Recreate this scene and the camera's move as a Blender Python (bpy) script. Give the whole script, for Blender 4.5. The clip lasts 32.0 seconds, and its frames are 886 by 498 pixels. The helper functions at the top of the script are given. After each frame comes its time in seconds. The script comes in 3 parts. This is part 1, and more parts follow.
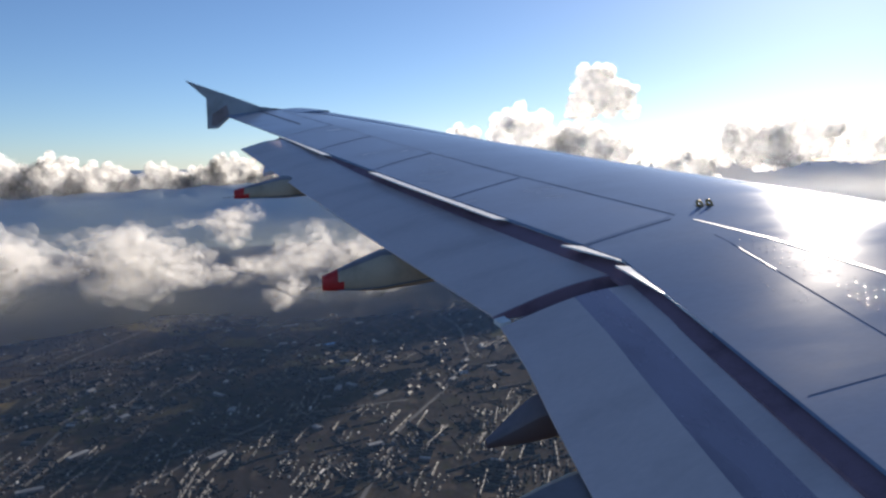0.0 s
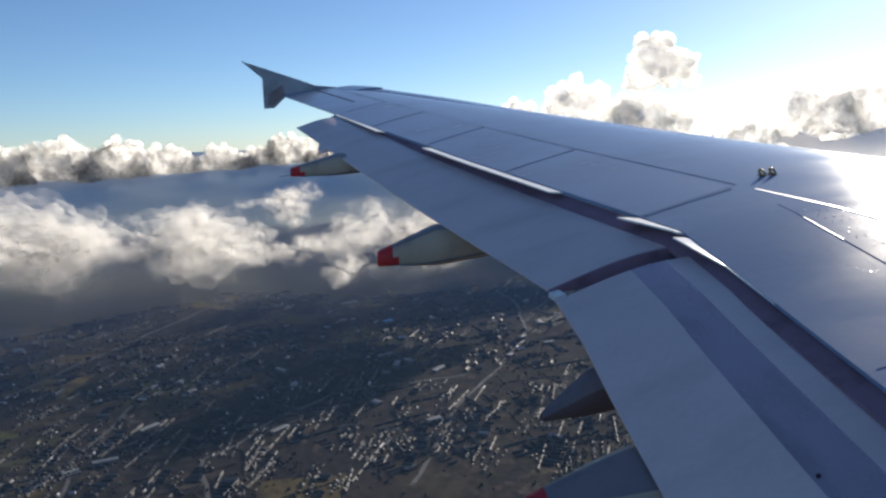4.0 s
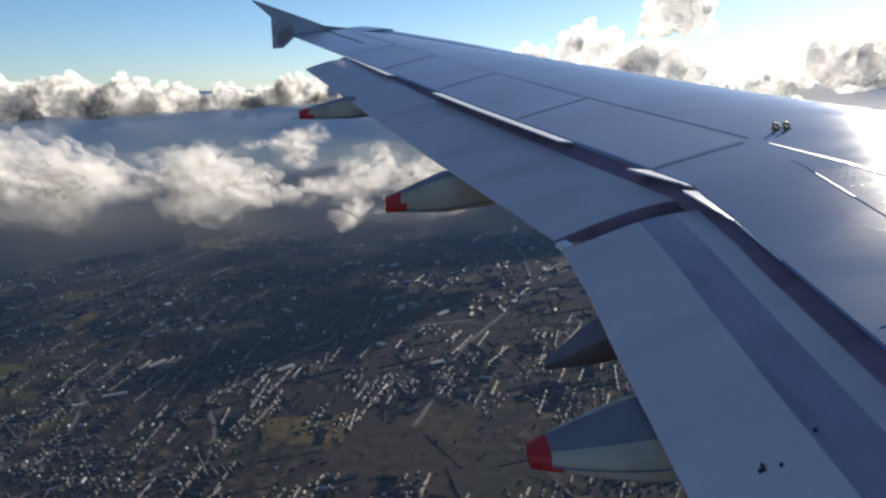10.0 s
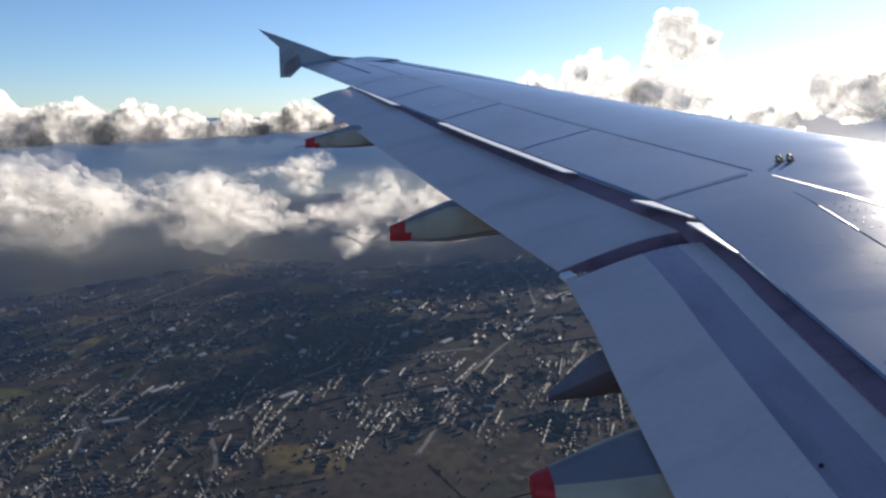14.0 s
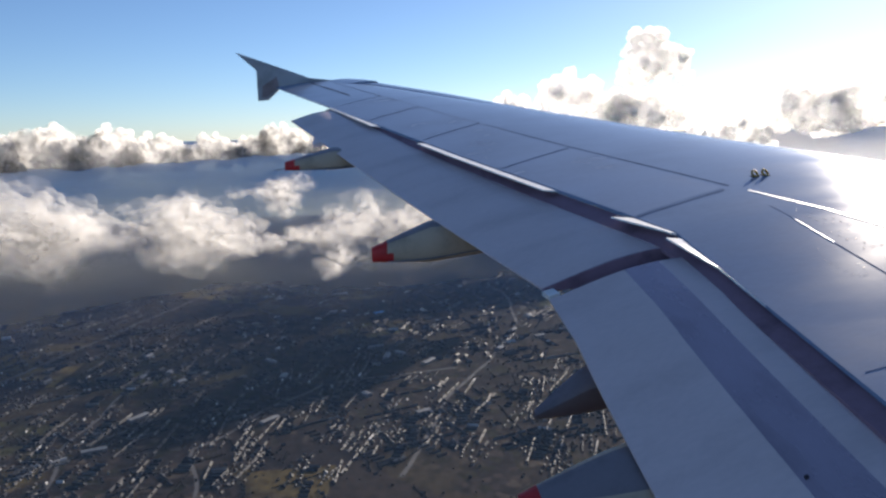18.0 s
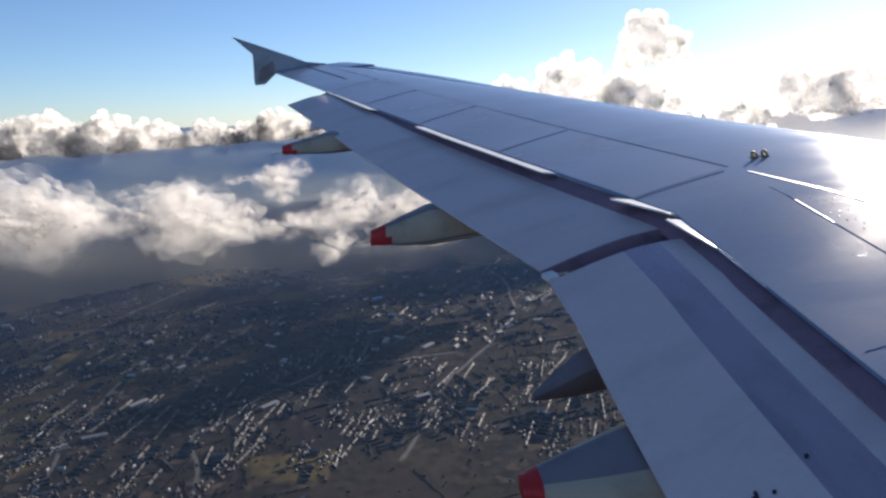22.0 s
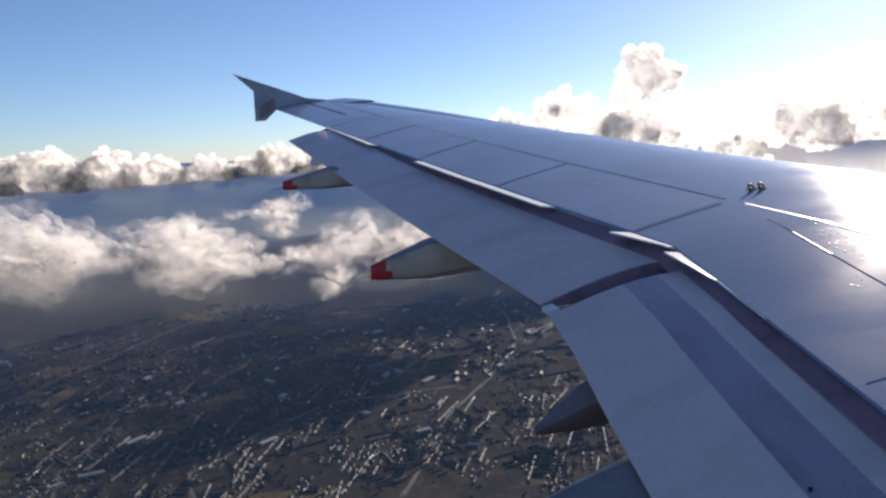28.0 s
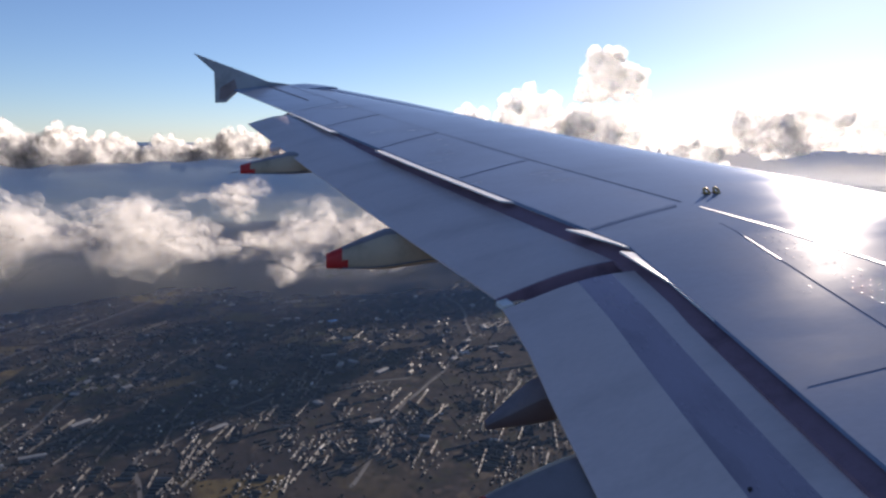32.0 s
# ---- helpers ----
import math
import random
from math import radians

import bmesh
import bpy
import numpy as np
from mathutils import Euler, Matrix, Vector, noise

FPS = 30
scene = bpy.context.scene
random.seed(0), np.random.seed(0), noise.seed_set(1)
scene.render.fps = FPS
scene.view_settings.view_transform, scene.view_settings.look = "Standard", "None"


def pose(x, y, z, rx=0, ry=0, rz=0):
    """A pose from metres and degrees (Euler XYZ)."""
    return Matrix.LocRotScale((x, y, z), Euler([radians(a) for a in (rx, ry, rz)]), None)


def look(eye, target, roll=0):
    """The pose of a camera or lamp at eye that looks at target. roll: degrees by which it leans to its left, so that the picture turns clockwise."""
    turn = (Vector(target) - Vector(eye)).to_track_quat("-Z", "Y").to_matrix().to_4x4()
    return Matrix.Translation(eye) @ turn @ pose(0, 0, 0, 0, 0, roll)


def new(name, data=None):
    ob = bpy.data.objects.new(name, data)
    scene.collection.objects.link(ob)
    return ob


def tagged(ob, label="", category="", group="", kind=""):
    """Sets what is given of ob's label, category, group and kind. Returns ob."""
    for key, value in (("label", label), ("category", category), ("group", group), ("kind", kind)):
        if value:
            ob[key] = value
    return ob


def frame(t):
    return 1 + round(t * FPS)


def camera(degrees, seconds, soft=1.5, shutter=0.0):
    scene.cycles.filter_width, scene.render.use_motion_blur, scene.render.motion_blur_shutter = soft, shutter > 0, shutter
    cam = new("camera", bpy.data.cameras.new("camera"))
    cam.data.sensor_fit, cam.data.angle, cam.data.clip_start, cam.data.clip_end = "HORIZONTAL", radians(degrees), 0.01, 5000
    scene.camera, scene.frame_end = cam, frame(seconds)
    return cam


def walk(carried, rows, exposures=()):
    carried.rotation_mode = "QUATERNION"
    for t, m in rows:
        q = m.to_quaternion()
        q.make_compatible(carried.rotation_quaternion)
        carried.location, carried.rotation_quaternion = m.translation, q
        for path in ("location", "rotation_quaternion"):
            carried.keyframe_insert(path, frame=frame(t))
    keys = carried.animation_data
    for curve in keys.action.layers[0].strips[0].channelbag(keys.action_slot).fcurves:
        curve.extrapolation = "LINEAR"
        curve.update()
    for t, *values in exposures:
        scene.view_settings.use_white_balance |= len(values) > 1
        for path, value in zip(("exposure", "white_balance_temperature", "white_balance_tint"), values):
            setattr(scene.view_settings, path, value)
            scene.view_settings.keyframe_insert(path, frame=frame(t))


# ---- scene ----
EYE_Z = 500.0          # the seat's height over the ground; the path's heights count from it
UP_Z = Vector((0, 0, EYE_Z))
EXPOSURES = [(0.0, 0.54, 6950, 13), (6.0, 0.64, 7000, 9), (9.4, 0.56, 7000, 10), (12.0, 0.74, 6950, 10), (14.0, 0.70, 7000, 12), (24.0, 0.72, 7050, 15), (32.0, 0.60, 7200, 20)]
cam = camera(61.0, 32.0, soft=2.5)
PATH = [
    (0.0, (-0.004, 0.020, -0.006), (2.038, 9.746, -1.124), -0.82),
    (0.5, (0.012, 0.026, -0.013), (2.014, 9.784, -0.902), -2.11),
    (1.0, (0.027, 0.030, -0.024), (1.914, 9.768, -1.296), -2.23),
    (1.5, (0.023, 0.033, -0.027), (1.748, 9.738, -1.707), -1.21),
    (2.0, (0.023, 0.029, -0.027), (1.562, 9.742, -1.843), -1.52),
    (2.5, (0.015, 0.032, -0.029), (1.387, 9.787, -1.751), -2.11),
    (4.5, (0.012, 0.018, -0.016), (1.224, 9.866, -1.258), -1.82),
    (5.0, (0.007, -0.010, 0.008), (1.017, 9.882, -1.058), -1.56),
    (5.5, (0.006, -0.016, 0.003), (0.960, 9.883, -1.046), -1.71),
    (6.0, (0.014, -0.023, 0.011), (1.065, 9.879, -0.901), -1.20),
    (6.5, (0.011, -0.014, 0.004), (1.071, 9.889, -0.893), -0.31),
    (7.0, (0.013, -0.006, -0.005), (1.086, 9.897, -0.897), 0.41),
    (7.5, (-0.003, -0.031, 0.013), (0.977, 9.880, -0.887), 0.88),
    (8.0, (-0.008, -0.027, 0.014), (1.294, 9.864, -0.676), -0.01),
    (8.5, (-0.009, -0.025, 0.008), (1.238, 9.847, -0.984), 1.10),
    (9.0, (-0.016, -0.008, 0.016), (1.332, 9.794, -1.428), 1.03),
    (9.5, (-0.004, 0.014, -0.006), (1.255, 9.764, -1.841), 0.28),
    (10.0, (0.003, 0.021, -0.010), (1.181, 9.723, -2.128), -0.76),
    (10.5, (0.012, 0.025, -0.007), (1.118, 9.729, -2.155), -0.88),
    (11.0, (0.005, 0.003, 0.011), (1.128, 9.805, -1.618), -1.00),
    (11.5, (0.004, 0.002, 0.009), (1.072, 9.794, -1.718), -0.44),
    (12.0, (-0.005, -0.017, 0.020), (0.930, 9.805, -1.607), -0.85),
    (12.5, (0.009, 0.002, 0.003), (1.063, 9.817, -1.595), -0.03),
    (13.0, (-0.003, -0.010, 0.008), (1.062, 9.804, -1.595), -0.11),
    (13.5, (0.006, 0.010, 0.006), (1.120, 9.805, -1.671), -0.24),
    (14.0, (0.005, 0.013, 0.008), (1.137, 9.792, -1.752), -0.41),
    (14.5, (-0.003, -0.013, 0.012), (1.110, 9.805, -1.533), -0.28),
    (15.0, (-0.001, -0.011, 0.022), (1.245, 9.813, -1.367), 0.07),
    (15.5, (-0.005, -0.012, 0.017), (1.383, 9.792, -1.378), 0.31),
    (17.5, (-0.008, 0.012, 0.009), (1.435, 9.798, -1.457), -1.60),
    (18.0, (-0.013, 0.004, 0.017), (1.388, 9.789, -1.494), -1.31),
    (18.5, (-0.006, 0.019, 0.009), (1.502, 9.790, -1.491), -1.69),
    (19.0, (-0.015, 0.007, 0.015), (1.596, 9.763, -1.474), -1.87),
    (19.5, (-0.025, 0.012, 0.009), (1.733, 9.641, -2.037), -0.16),
    (20.0, (-0.020, 0.030, -0.002), (1.625, 9.588, -2.437), -0.64),
    (20.5, (-0.015, 0.035, -0.009), (1.522, 9.587, -2.537), -1.01),
    (21.0, (-0.029, 0.021, -0.002), (1.452, 9.671, -2.167), -1.37),
    (21.5, (-0.028, 0.014, -0.003), (1.388, 9.689, -2.098), -1.16),
    (22.0, (-0.015, 0.020, -0.003), (1.399, 9.771, -1.710), -1.60),
    (22.5, (-0.027, 0.004, -0.002), (1.369, 9.795, -1.479), 0.20),
    (23.0, (-0.017, 0.011, -0.011), (1.395, 9.819, -1.356), -0.42),
    (23.5, (-0.018, 0.013, -0.008), (1.363, 9.738, -1.881), -0.62),
    (24.0, (-0.022, 0.007, -0.002), (1.464, 9.729, -1.809), -0.21),
    (24.5, (-0.009, 0.024, -0.020), (1.355, 9.752, -1.891), -0.90),
    (25.0, (-0.010, 0.019, -0.006), (1.422, 9.759, -1.764), -1.13),
    (25.5, (-0.017, 0.013, 0.010), (1.414, 9.757, -1.721), -0.84),
    (27.5, (-0.017, -0.003, 0.015), (1.389, 9.814, -1.266), -0.78),
    (28.0, (-0.022, -0.003, 0.009), (1.420, 9.810, -1.265), -1.98),
    (28.5, (-0.037, 0.004, -0.002), (1.474, 9.703, -1.912), -1.30),
    (29.0, (-0.024, 0.021, -0.017), (1.627, 9.626, -2.255), 0.11),
    (29.5, (-0.022, -0.001, -0.007), (1.646, 9.751, -1.457), -0.69),
    (30.0, (-0.002, 0.003, 0.006), (1.868, 9.769, -1.059), -0.97),
    (30.5, (-0.011, 0.012, 0.003), (1.829, 9.747, -1.357), 0.52),
    (31.0, (-0.006, 0.015, 0.002), (1.844, 9.751, -1.335), 0.34),
    (31.5, (-0.004, 0.030, -0.006), (1.891, 9.736, -1.493), 0.68),
    (32.0, (-0.001, 0.023, -0.001), (1.973, 9.729, -1.381), 0.69),
]
walk(cam, [(t, look(Vector(eye) + UP_Z, Vector(target) + UP_Z, roll)) for t, eye, target, roll in PATH], exposures=EXPOSURES)
scene.cycles.transparent_max_bounces = 96

# ---- daylight ----
SUN_AZ, SUN_EL = radians(40.5), radians(19.0)      # from +y towards +x
world = bpy.data.worlds.new("sky")
scene.world = world
world.use_nodes = True
wn = world.node_tree.nodes
sky = wn.new("ShaderNodeTexSky")
sky.sky_type, sky.sun_disc = "NISHITA", False
sky.sun_elevation, sky.sun_rotation = SUN_EL, SUN_AZ
sky.altitude, sky.air_density, sky.dust_density, sky.ozone_density = 2600, 1.0, 1.45, 5.4
wn["Background"].inputs["Strength"].default_value = 0.083
world.node_tree.links.new(sky.outputs[0], wn["Background"].inputs["Color"])
sun = new("sun", bpy.data.lights.new("sun", "SUN"))
sun.data.energy, sun.data.angle, sun.data.color = 5.0, radians(0.53), (1.0, 0.94, 0.85)
toward = Vector((math.sin(SUN_AZ) * math.cos(SUN_EL), math.cos(SUN_AZ) * math.cos(SUN_EL), math.sin(SUN_EL)))
sun.matrix_world = Matrix.Translation((0, 0, 800)) @ toward.to_track_quat("Z", "Y").to_matrix().to_4x4()


# ---- materials ----
def material(name):
    m = bpy.data.materials.new(name)
    m.use_nodes = True
    nt = m.node_tree
    return m, nt, nt.nodes["Principled BSDF"]


def node(nt, kind, **values):
    n = nt.nodes.new(kind)
    for key, value in values.items():
        n.inputs[key.replace("_", " ")].default_value = value
    return n


def ramp(nt, source, stops):
    n = nt.nodes.new("ShaderNodeValToRGB")
    el = n.color_ramp.elements
    while len(el) < len(stops):
        el.new(0.5)
    for e, (p, c) in zip(el, stops):
        e.position, e.color = p, (c if len(c) == 4 else (*c, 1))
    nt.links.new(source, n.inputs["Fac"])
    return n


def painted(name, base, rough, spread=0.12, metal=0.0, coat=0.0, scale=1.5, stretch=(1, 1, 1), grime=0.25, bump=0.02, spec=0.4):
    """Paint or metal with soiling at two sizes and slightly uneven gloss."""
    m, nt, bsdf = material(name)
    tc = nt.nodes.new("ShaderNodeTexCoord")
    mp = nt.nodes.new("ShaderNodeMapping")
    mp.inputs["Scale"].default_value = stretch
    nt.links.new(tc.outputs["Object"], mp.inputs["Vector"])
    big = node(nt, "ShaderNodeTexNoise", Scale=scale, Detail=5.0, Roughness=0.6)
    fine = node(nt, "ShaderNodeTexNoise", Scale=scale * 22, Detail=3.0)
    for n in (big, fine):
        nt.links.new(mp.outputs[0], n.inputs["Vector"])
    lo = [c * (1 - spread - grime) for c in base]
    hi = [min(1, c * (1 + spread)) for c in base]
    r1 = ramp(nt, big.outputs["Fac"], [(0.28, lo), (0.5, base), (0.75, hi)])
    r2 = ramp(nt, fine.outputs["Fac"], [(0.3, (0.94, 0.94, 0.94)), (0.7, (1, 1, 1))])
    mix = nt.nodes.new("ShaderNodeMixRGB")
    mix.blend_type = "MULTIPLY"
    mix.inputs["Fac"].default_value = 1.0
    nt.links.new(r1.outputs["Color"], mix.inputs["Color1"])
    nt.links.new(r2.outputs["Color"], mix.inputs["Color2"])
    nt.links.new(mix.outputs["Color"], bsdf.inputs["Base Color"])
    gloss = ramp(nt, big.outputs["Fac"], [(0.25, (min(1, rough * 1.35),) * 3), (0.75, (rough * 0.8,) * 3)])
    nt.links.new(gloss.outputs["Color"], bsdf.inputs["Roughness"])
    bsdf.inputs["Metallic"].default_value = metal
    bsdf.inputs["Specular IOR Level"].default_value = spec
    bsdf.inputs["Coat Weight"].default_value = coat
    bsdf.inputs["Coat Roughness"].default_value = 0.12
    bp = node(nt, "ShaderNodeBump", Strength=bump * 10, Distance=0.004)
    nt.links.new(big.outputs["Fac"], bp.inputs["Height"])
    nt.links.new(bp.outputs[0], bsdf.inputs["Normal"])
    return m


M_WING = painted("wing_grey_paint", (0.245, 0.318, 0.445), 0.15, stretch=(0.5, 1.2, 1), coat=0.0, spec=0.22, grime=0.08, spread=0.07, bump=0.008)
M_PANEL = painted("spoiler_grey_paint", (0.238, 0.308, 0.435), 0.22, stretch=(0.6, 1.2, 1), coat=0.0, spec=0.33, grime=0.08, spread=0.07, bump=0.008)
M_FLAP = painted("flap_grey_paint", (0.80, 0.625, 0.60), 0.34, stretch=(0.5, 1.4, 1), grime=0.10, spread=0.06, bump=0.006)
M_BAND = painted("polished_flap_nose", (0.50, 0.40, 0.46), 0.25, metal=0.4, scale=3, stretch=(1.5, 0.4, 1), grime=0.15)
M_FAIR = painted("fairing_cream_grey", (0.57, 0.43, 0.31), 0.45, scale=3)
# reflected sky painted into the upper faces of the fairings
M_FAIRTOP = painted("fairing_sky_tone", (0.26, 0.215, 0.22), 0.4, scale=3)
M_RED = painted("red_tip_paint", (0.68, 0.03, 0.03), 0.4, scale=5)
M_WHITE = painted("white_sealed_edge", (0.88, 0.87, 0.84), 0.28, scale=4, grime=0.1)
M_LIP = painted("bright_metal_edge", (0.88, 0.87, 0.85), 0.38, metal=0.8, scale=4, grime=0.08, spread=0.05)
# maroon tone painted for the shade in the slot and flap gap
M_FLAPSHADE = painted("painted_flap_shade", (0.31, 0.195, 0.24), 0.8, scale=4, spec=0.1)
M_GAP = painted("black_rubber_seal", (0.07, 0.06, 0.072), 0.95, scale=6, spec=0.0)
M_SEAM = painted("grey_panel_seam", (0.17, 0.20, 0.26), 0.9, scale=6, spec=0.0)
M_STEEL = painted("polished_steel", (0.80, 0.79, 0.77), 0.33, metal=1.0, scale=8, grime=0.1)
M_BRASS = painted("yellow_anodised_ring", (0.45, 0.30, 0.09), 0.35, metal=0.6, scale=20)
# shade painted into the joint fairing: dark brown below, slate above
M_FAIRDARK = painted("fairing_shaded_brown", (0.16, 0.105, 0.10), 0.5, scale=3)
M_FAIRSLATE = painted("fairing_shaded_slate", (0.24, 0.205, 0.225), 0.6, scale=3, spec=0.2)
M_FENCE = painted("fence_grey_paint", (0.46, 0.46, 0.48), 0.45, scale=2)
M_LIVERY = painted("livery_brown_patch", (0.36, 0.27, 0.27), 0.45, scale=3)


# ---- mesh helpers ----
def mesh_of(name, verts, faces, mats, smooth=True, sharp=32):
    me = bpy.data.meshes.new(name)
    me.from_pydata([tuple(v) for v in verts], [], faces)
    for m in mats:
        me.materials.append(m)
    me.update()
    bm = bmesh.new()
    bm.from_mesh(me)
    bmesh.ops.recalc_face_normals(bm, faces=bm.faces)
    bm.to_mesh(me)
    bm.free()
    if smooth:
        me.polygons.foreach_set("use_smooth", [True] * len(me.polygons))
        me.set_sharp_from_angle(angle=radians(sharp))
    return me


def part(name, me, parent, label=""):
    ob = new(name, me)
    ob.parent = parent
    if label:
        tagged(ob, label=label)
    return ob


def loft(name, rings, mats, closed=True, caps=True, sharp=32):
    """A skin over rings of equally many points."""
    n = len(rings[0])
    verts = [p for r in rings for p in r]
    faces = []
    for a in range(len(rings) - 1):
        for i in range(n if closed else n - 1):
            j = (i + 1) % n
            faces.append((a * n + i, a * n + j, (a + 1) * n + j, (a + 1) * n + i))
    if caps and closed:
        faces.append(tuple(range(n)))
        faces.append(tuple((len(rings) - 1) * n + i for i in reversed(range(n))))
    return mesh_of(name, verts, faces, mats, sharp=sharp)


# ---- the wing's form: x ahead, y outboard, z up, from the passenger's eye ----
def rear_x(y):
    return 2.28 - 0.317 * max(0.0, y - 4.84)


def rear_z(y):
    return -0.715 + (0.162 if y >= 4.8 else 0.225) * (y - 4.8) + 0.03 * max(0.0, 1 - abs(y - 4.8) / 3)


def front_x(y):
    return 0.56 + 0.52 * (15.2 - y)


def half_thick(u, t):
    return 5 * t * (0.2969 * math.sqrt(max(u, 0)) - 0.126 * u - 0.3516 * u * u + 0.2843 * u ** 3 - 0.1015 * u ** 4)


def rise(y):
    """The wing's twist: how far the leading edge stands over the trailing edge, for each metre of chord."""
    s = (15.2 - y) / 10
    return 0.04 - 0.075 * s + 0.04 * s * s


def top(y, u, lift=0.0):
    """A point of the wing's upper skin; u runs from the leading to the trailing edge."""
    c = front_x(y) - rear_x(y)
    return Vector((front_x(y) - u * c, y, rear_z(y) + rise(y) * c * (1 - u) + c * half_thick(u, 0.105) + lift))


def top_x(y, x, lift=0.0):
    return top(y, (front_x(y) - x) / (front_x(y) - rear_x(y)), lift)


def lerp_table(y, table):
    for (a, va), (b, vb) in zip(table, table[1:]):
        if y <= b or (b, vb) == table[-1]:
            return va + (vb - va) * (y - a) / (b - a)


def span(a, b, n):
    return [a + (b - a) * i / (n - 1) for i in range(n)]


wing = tagged(new("airliner_wing"), "grey airliner wing with lowered flaps and small wingtip fence", "aircraft wing")
wing.location = (0, 0, EYE_Z)


def wing_ring(y):
    c = front_x(y) - rear_x(y)
    ring = [top(y, 0.5 - 0.5 * math.cos(math.pi * i / 40)) for i in range(41)][::-1]
    for i in range(1, 41):
        u = 0.5 - 0.5 * math.cos(math.pi * i / 40)
        p = top(y, u)
        ring.append(Vector((p.x, y, rear_z(y) + rise(y) * c * (1 - u) - c * half_thick(u, 0.10) - 0.012 - 0.02 * c * u * (1 - u))))
    return ring


ys = span(0.5, 4.8, 9) + span(5.1, 14.9, 24) + [15.1, 15.25, 15.33]
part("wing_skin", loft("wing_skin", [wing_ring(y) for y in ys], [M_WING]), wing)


def slab(name, outline, lift, thick, mats, sharp=32):
    """A thin plate over the wing's skin; outline: rows of (y, x) grid points."""
    up = [[top_x(y, x, lift) for y, x in row] for row in outline]
    low = [[top_x(y, x, lift - thick) for y, x in row] for row in outline]
    return plate(name, up, low, mats, sharp)


def plate(name, up, low, mats, sharp=32):
    nr, nc = len(up), len(up[0])
    verts = [p for r in up for p in r] + [p for r in low for p in r]
    k = nr * nc
    faces = []
    for a in range(nr - 1):
        for b in range(nc - 1):
            q = (a * nc + b, a * nc + b + 1, (a + 1) * nc + b + 1, (a + 1) * nc + b)
            faces.append(q)
            faces.append(tuple(k + i for i in reversed(q)))
    edge = [b for b in range(nc)] + [a * nc + nc - 1 for a in range(1, nr)] + [(nr - 1) * nc + b for b in reversed(range(nc - 1))] + [a * nc for a in reversed(range(1, nr - 1))]
    for i, a in enumerate(edge):
        b = edge[(i + 1) % len(edge)]
        faces.append((a, b, b + k, a + k))
    return mesh_of(name, verts, faces, mats, sharp=sharp)


def hinge_x(y):
    return rear_x(y) + 1.07 - 0.021 * min(4.6, max(0.0, y - 5.7))


def strip_on_wing(name, a, b, width, lift, mat, n=14, thick=0.004):
    """A narrow strip laid on the skin between (y, x) points."""
    rows = []
    d = Vector((b[0] - a[0], b[1] - a[1])).normalized()
    side = Vector((-d.y, d.x)) * width / 2
    for i in range(n):
        p = Vector(a).lerp(Vector(b), i / (n - 1))
        rows.append([(p.x + side.x, p.y + side.y), (p.x - side.x, p.y - side.y)])
    return slab(name, rows, lift, thick, [mat])


# spoilers, lying flat; their sides lean outboard towards the hinge
def lean(y):
    return lerp_table(y, [(4.0, 0.17), (4.9, 0.17), (5.4, 0.42), (7.1, 0.47), (8.9, 0.58), (12.5, 0.6)])


def ahead_of_rear(y, d):
    y2 = y + lean(y) * d
    return y2, rear_x(y2) + d


for y0, y1 in ((5.24, 7.07), (7.11, 8.80), (8.84, 10.50), (10.54, 11.95)):
    d1 = 0.985
    rows = [[ahead_of_rear(y, d) for d in span(d1, 0.005, 8)] for y in span(y0, y1, 9)]
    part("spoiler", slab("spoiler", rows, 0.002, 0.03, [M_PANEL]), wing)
part("hinge_gap", slab("hinge_gap", [[(y, hinge_x(y) + 0.006), (y, hinge_x(y) - 0.006)] for y in span(5.62, 14.9, 40)], 0.0025, 0.004, [M_SEAM]), wing, "dark seam along the spoiler hinges")


def side_gap(y, d0, d1, width, mat):
    rows = [[(p[0] + width / 2, p[1]), (p[0] - width / 2, p[1])] for p in (ahead_of_rear(y, d) for d in span(d0, d1, 10))]
    return slab("panel_gap", rows, 0.0035, 0.004, [mat])


for y, wd, d1 in ((5.21, 0.006, 0.95), (7.09, 0.003, 0.985), (8.82, 0.003, 0.985), (10.52, 0.003, 0.985), (11.97, 0.004, 0.985)):
    part("panel_gap", side_gap(y, 0.01, d1, wd, M_SEAM), wing)
part("panel_gap", strip_on_wing("panel_gap", (13.01, 0.31), (15.25, -0.38), 0.03, 0.0025, M_GAP), wing, "dark aileron hinge seam")
part("panel_gap", strip_on_wing("panel_gap", (2.99, 2.34), (3.06, 3.3), 0.003, 0.0015, M_SEAM), wing)

# slat along the leading edge
def slat_lift(y):
    f = min(1.0, max(0.0, (y - 10.0) / 3.0))
    return 0.004 + 0.05 * f * f * (3 - 2 * f)


up, low = [], []
for y in span(0.6, 14.5, 40):
    us = (0.006, 0.02, 0.045, 0.08, 0.12, 0.155)
    up.append([top(y, u, slat_lift(y) * (1 - 0.9 * u / 0.155) + 0.002) for u in us])
    low.append([p - Vector((0, 0, 0.03 + slat_lift(y))) for p in up[-1]])
part("slat", plate("slat", up, low, [M_WING]), wing)
up, low = [], []
for y in span(14.54, 15.32, 8):
    us = (0.002, 0.01, 0.03, 0.07, 0.12, 0.18, 0.26, 0.34)
    f = 1 - 0.35 * ((y - 14.54) / 0.78) ** 2
    up.append([top(y, u, 0.08 * f * (1 - u / 0.35) ** 1.3 + 0.002) for u in us])
    low.append([p - Vector((0, 0, 0.05 * (1 - u / 0.36) + 0.012)) for p, u in zip(up[-1], us)])
part("wing_tip_cap", plate("wing_tip_cap", up, low, [M_WING]), wing, "rounded grey fairing of the wing tip")

